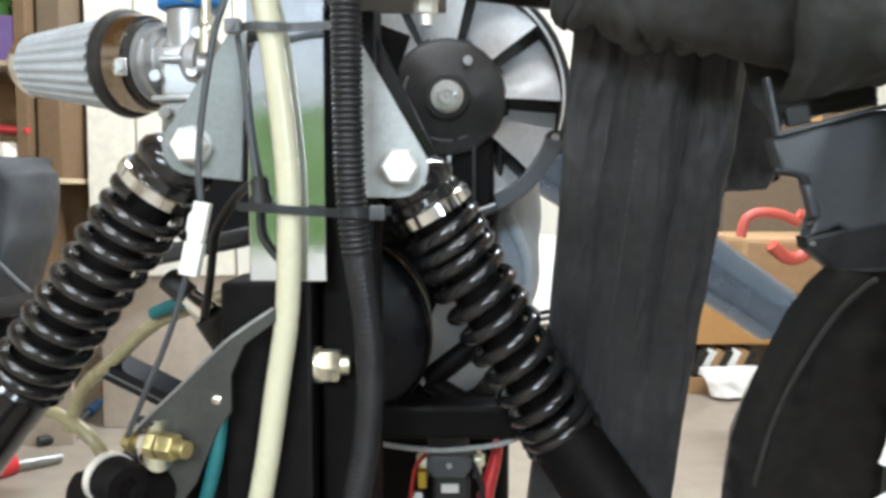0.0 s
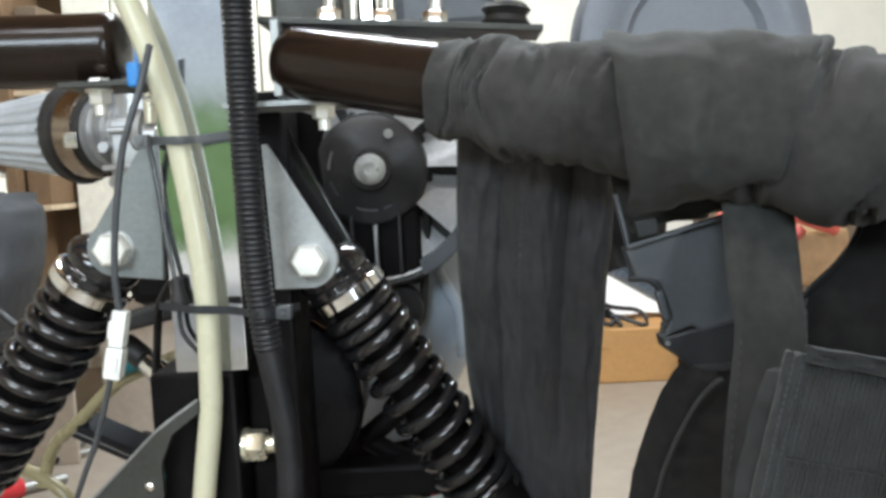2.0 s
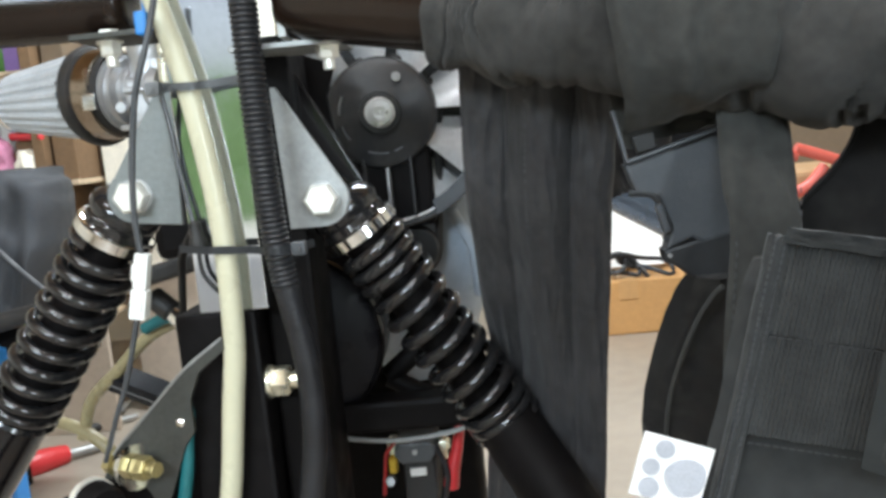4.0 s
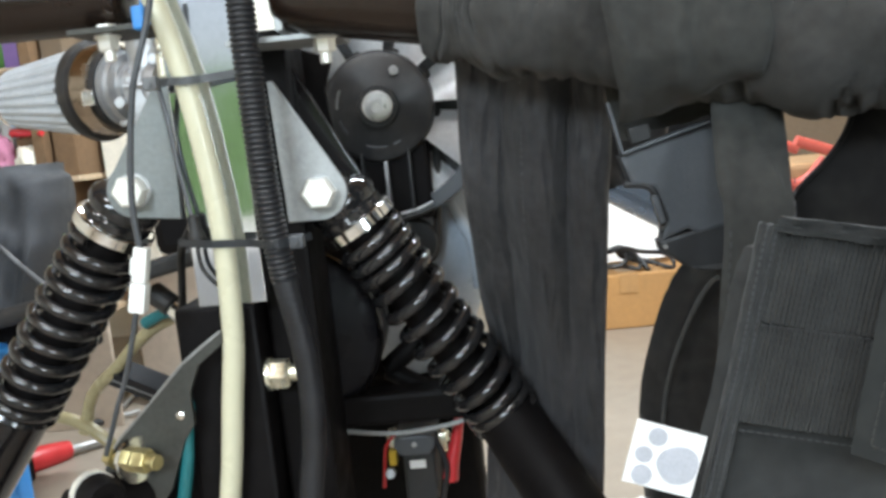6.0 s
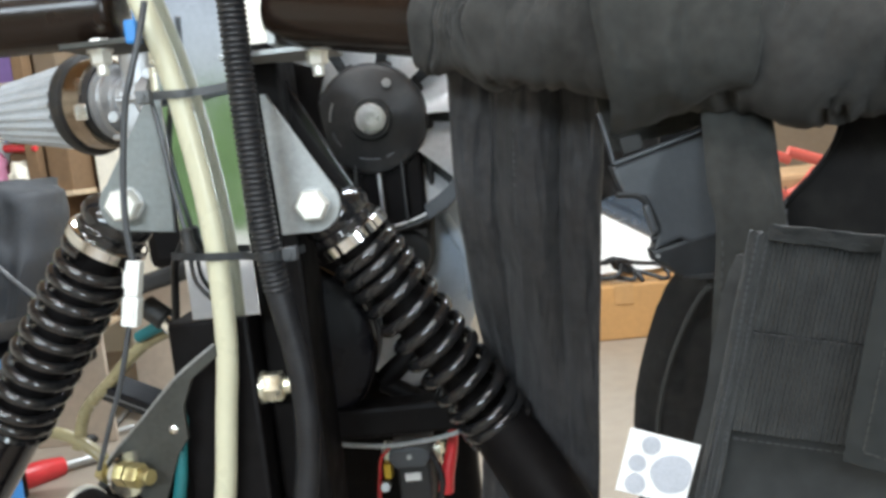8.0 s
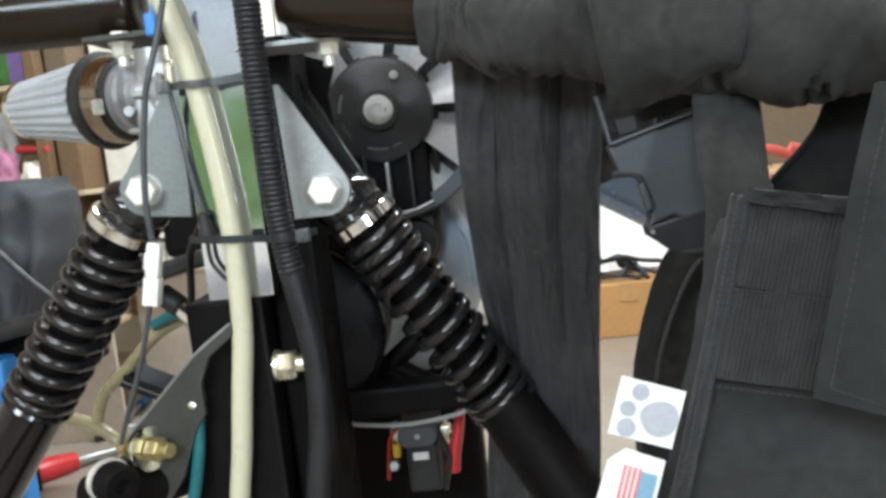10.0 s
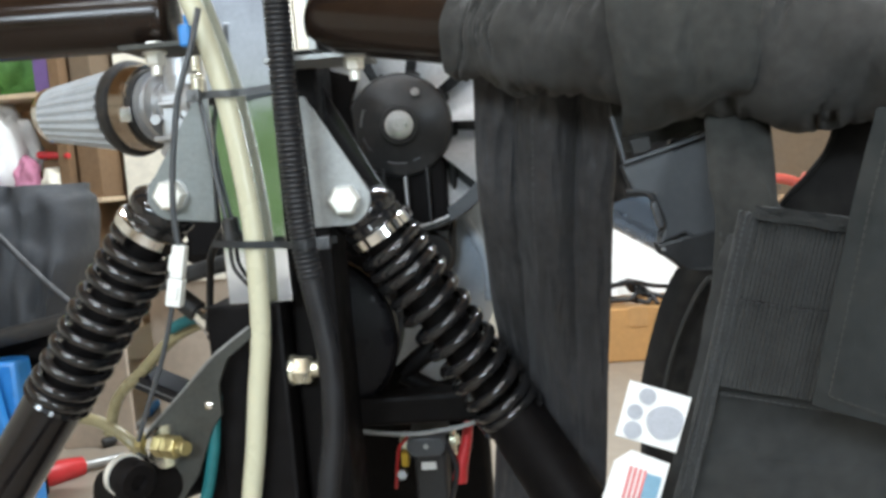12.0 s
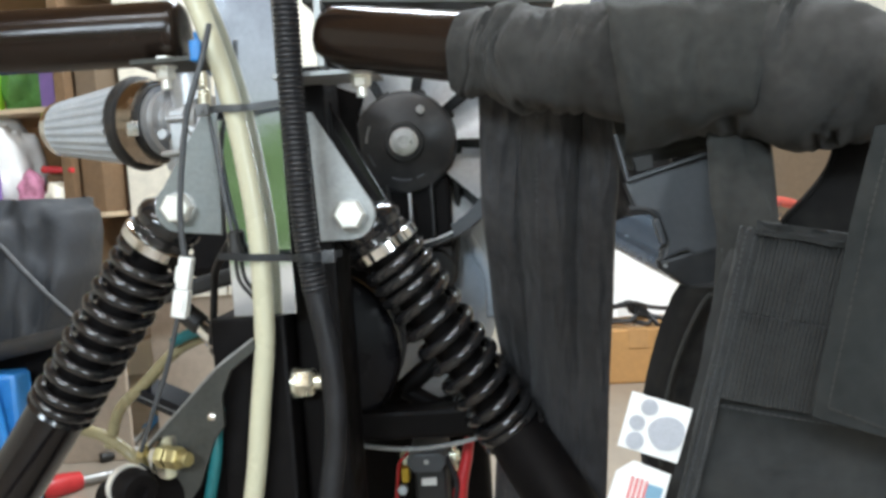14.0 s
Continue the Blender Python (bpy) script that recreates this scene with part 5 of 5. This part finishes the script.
part("grip", sweep(smooth_path([(0.72, 1.85, 0.53), (0.76, 1.86, 0.50), (0.80, 1.86, 0.51), (0.84, 1.86, 0.55)], 6), 0.014, 12), M_REDORANGE, grinder)
part("body", box(0.66, 0.95, 1.86, 2.14, 0.42, 0.545, 0.012), M_WOODD, grinder)
part("crate", box(0.86, 1.05, 1.90, 2.2, 0.0, 0.42, 0.006), M_WOODD, grinder)
carton(1.00, 1.62, 3.02, 3.28, 0.0, 0.95, "tall pale cardboard box standing on the floor", M_CARDPALE)


# shelf with clutter
shelf = thing("wooden_shelf", (-1.0, 2.3, 0.0), "pale wooden shelf unit full of workshop clutter", "shelf")
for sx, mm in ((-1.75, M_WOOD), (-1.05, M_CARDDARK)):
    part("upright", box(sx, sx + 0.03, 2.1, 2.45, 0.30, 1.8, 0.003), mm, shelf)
for sz in (0.30, 0.665, 0.955, 1.3, 1.6):
    part("board", box(-1.72, -0.95, 2.12, 2.45, sz, sz + 0.014, 0.002), M_WOOD, shelf)
# Added board: covers the shaded space under the shelf with beige.
part("beige_filler", box(-1.75, -0.94, 2.12, 2.135, 0.0, 0.30, 0.003), M_BEIGE, shelf, "beige board added over the dark space below the shelf")
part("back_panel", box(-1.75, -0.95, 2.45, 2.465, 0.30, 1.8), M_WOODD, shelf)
cupboard = thing("pale_cupboard", (-0.35, 2.3, 0.0), "pale cupboard with vertical cream boards", "cupboard")
for k in range(7):
    part("board", box(-0.940 + 0.13 * k, -0.814 + 0.13 * k, 2.25, 2.40, 0.42, 1.75, 0.004), M_WALL if k % 2 else M_CREAM, cupboard)
part("plinth", box(-0.93, -0.04, 2.28, 2.40, 0.0, 0.42, 0.004), M_BEIGE, cupboard)


def lump(name, at, size, material, label, category, seed):
    bm = bmesh.new()
    bmesh.ops.create_icosphere(bm, subdivisions=4, radius=1)
    for v in bm.verts:
        n = 1 + 0.36 * noise.noise(v.co * 1.6 + Vector((seed, 0, 0))) + 0.14 * noise.noise(v.co * 4 + Vector((seed, 3, 0)))
        v.co = Vector((v.co.x * size[0] * n, v.co.y * size[1] * n, max(-0.75, v.co.z * n) * size[2]))
        v.co += Vector(at)
    return solo(name, bm, material, label, category)


lump("green_bag", (-1.19, 2.26, 1.065), (0.075, 0.10, 0.125), M_GREEN, "crumpled green cloth bag on the shelf", "bag", 1)
solo("lime_bottle", revolve([(0, 0), (0.05, 0), (0.055, 0.01), (0.055, 0.17), (0.03, 0.21), (0.018, 0.22), (0.018, 0.25), (0, 0.25)], (-1.29, 2.17, 0.969), (0, 0, 1), 28), M_LIME, "lime green plastic bottle on the shelf", "bottle")
solo("purple_carton", box(-1.115, -1.075, 2.15, 2.33, 0.969, 1.085, 0.003), M_PURPLE, "small purple carton on the shelf", "carton")
solo("pale_carton", box(-1.012, -0.953, 2.14, 2.40, 0.969, 1.18, 0.004), M_CARDPALE, "pale brown carton standing on the shelf", "carton")
solo("brown_carton", box(-1.012, -0.953, 2.13, 2.40, 0.679, 0.93, 0.004), M_CARDDARK, "tall brown carton standing on the shelf", "carton")
solo("low_carton", box(-1.125, -1.055, 2.16, 2.36, 0.679, 0.79, 0.004), M_CARDDARK, "low brown carton on the shelf", "carton")
wbag = lump("white_bag", (-1.26, 2.20, 0.80), (0.088, 0.10, 0.155), M_WHITE, "full white plastic bag with faint violet print", "bag", 4)
lump("violet_cloth", (-1.245, 2.105, 0.765), (0.022, 0.02, 0.10), M_PURPLE, "violet folded cloth beside the white bag", "cloth", 3)
lump("pink_cloth", (-1.155, 2.14, 0.730), (0.038, 0.04, 0.07), M_PINK, "pink bundled cloth on the shelf", "cloth", 6)
lump("cream_cloth", (-1.075, 2.12, 0.715), (0.036, 0.03, 0.05), M_CREAM, "cream bundled cloth on the shelf", "cloth", 8)
solo("red_screwdriver", rod((-1.135, 2.17, 0.806), (-1.02, 2.10, 0.795), 0.011, r1=0.007), M_RED, "red screwdriver lying on the low carton", "screwdriver")
bag = thing("black_tool_bag", (-0.95, 1.72, 0.0), "dark grey nylon tool bag on a stool", "bag")
part("bag", cloth([(-1.10, -0.80, 1.70, 1.70, 0.715, 0.715), (-1.13, -0.775, 1.66, 1.66, 0.66, 0.66), (-1.14, -0.78, 1.64, 1.64, 0.55, 0.55), (-1.12, -0.82, 1.64, 1.64, 0.42, 0.42)], 0.20, 44, 44, 0.07, 4, 5, 0.02), M_BAG, bag)
part("stool", box(-1.12, -0.80, 1.56, 1.80, 0.30, 0.42, 0.01), M_SATIN, bag)
for lx in (-1.12, -1.03):
    for ly in (1.58, 1.76):
        part("stool_leg", box(lx, lx + 0.025, ly, ly + 0.025, 0.0, 0.31, 0.003), M_SATIN, bag)
solo("black_cable", sweep(smooth_path([(-1.10, 1.60, 0.83), (-1.0, 1.56, 0.74), (-0.90, 1.54, 0.62), (-0.80, 1.53, 0.51), (-0.72, 1.52, 0.44)], 8), 0.006, 8), M_WIREB, "black cable draped down over the bag", "cable")
solo("black_pole", rod((-1.25, 1.5, 0.36), (-0.62, 1.5, 0.47), 0.018), M_RUBBER, "black bar lying across the stool", "bar")
blue = thing("blue_crate", (-1.15, 1.7, 0.0), "blue and white striped plastic crate", "crate")
for k in range(15):
    part("slat", turned(box(-0.0105, 0.0105, 0, 0.02, -0.02, 0.40, 0.003), Matrix.Translation((-1.17 + 0.0225 * k, 1.44, 0.02)) @ Euler((0, radians(-8), 0)).to_matrix().to_4x4()), M_WHITEPL if k % 3 == 0 else M_BLUE, blue)
part("tub", box(-1.19, -0.86, 1.47, 1.53, 0.0, 0.38, 0.01), M_BLUE, blue)
pliers = thing("red_pliers", (-0.92, 1.62, 0.0), "red handled pliers lying on the floor", "pliers")
part("handle", sweep(smooth_path([(-1.07, 1.80, 0.02), (-1.03, 1.85, 0.024), (-0.985, 1.91, 0.02)], 8), lambda f: 0.022 + 0.007 * math.sin(f * 3.1), 12), M_RED, pliers)
part("jaw", sweep(smooth_path([(-0.985, 1.91, 0.018), (-0.94, 1.95, 0.016), (-0.91, 1.98, 0.014)], 6), 0.012, 10), M_EDGE, pliers)
for p0, p1, r, mm, lab in (((-0.84, 2.3, 0.02), (-0.70, 2.15, 0.02), 0.014, M_RUBBER, "dark steel rod lying on the floor"), ((-0.60, 2.4, 0.05), (-0.42, 2.3, 0.05), 0.05, M_RUBBER, "dark rubber roll lying on the floor"), ((-0.75, 1.85, 0.015), (-0.62, 1.75, 0.015), 0.012, M_CHROME, "bright steel spanner lying on the floor")):
    solo("floor_tool", rod(p0, p1, r), mm, lab, "tool")

rnd = random.Random(12)
for k in range(9):
    x, y = rnd.uniform(-1.0, -0.45), rnd.uniform(1.95, 2.75)
    a = rnd.uniform(0, 6.28)
    ln = rnd.uniform(0.06, 0.16)
    st = thing("screwdriver" if k % 2 else "spanner", (x, y, 0.0), "small hand tool lying on the beige floor", "tool", "tools on the floor")
    p0, p1 = Vector((x, y, 0.014)), Vector((x + ln * math.cos(a), y + ln * math.sin(a), 0.014))
    part("shaft", rod(p0, p1, 0.007, n=10), M_EDGE if k % 3 else M_RUBBER, st)
    part("grip", rod(p1, p1 + (p1 - p0).normalized() * ln * 0.8, 0.0135, n=12), (M_RUBBER, M_BLUE, M_RED, M_YELLOW)[k % 4], st)
for x, y, w, d, ang in ((-0.78, 2.42, 0.12, 0.08, 20), (-0.60, 2.2, 0.07, 0.10, 50)):
    solo("paper_tag", turned(box(-w / 2, w / 2, -d / 2, d / 2, 0.001, 0.006, 0.001), pose(x, y, 0, 0, 0, ang)), M_WHITE, "crumpled white paper tag on the floor", "paper", "paper on the floor")
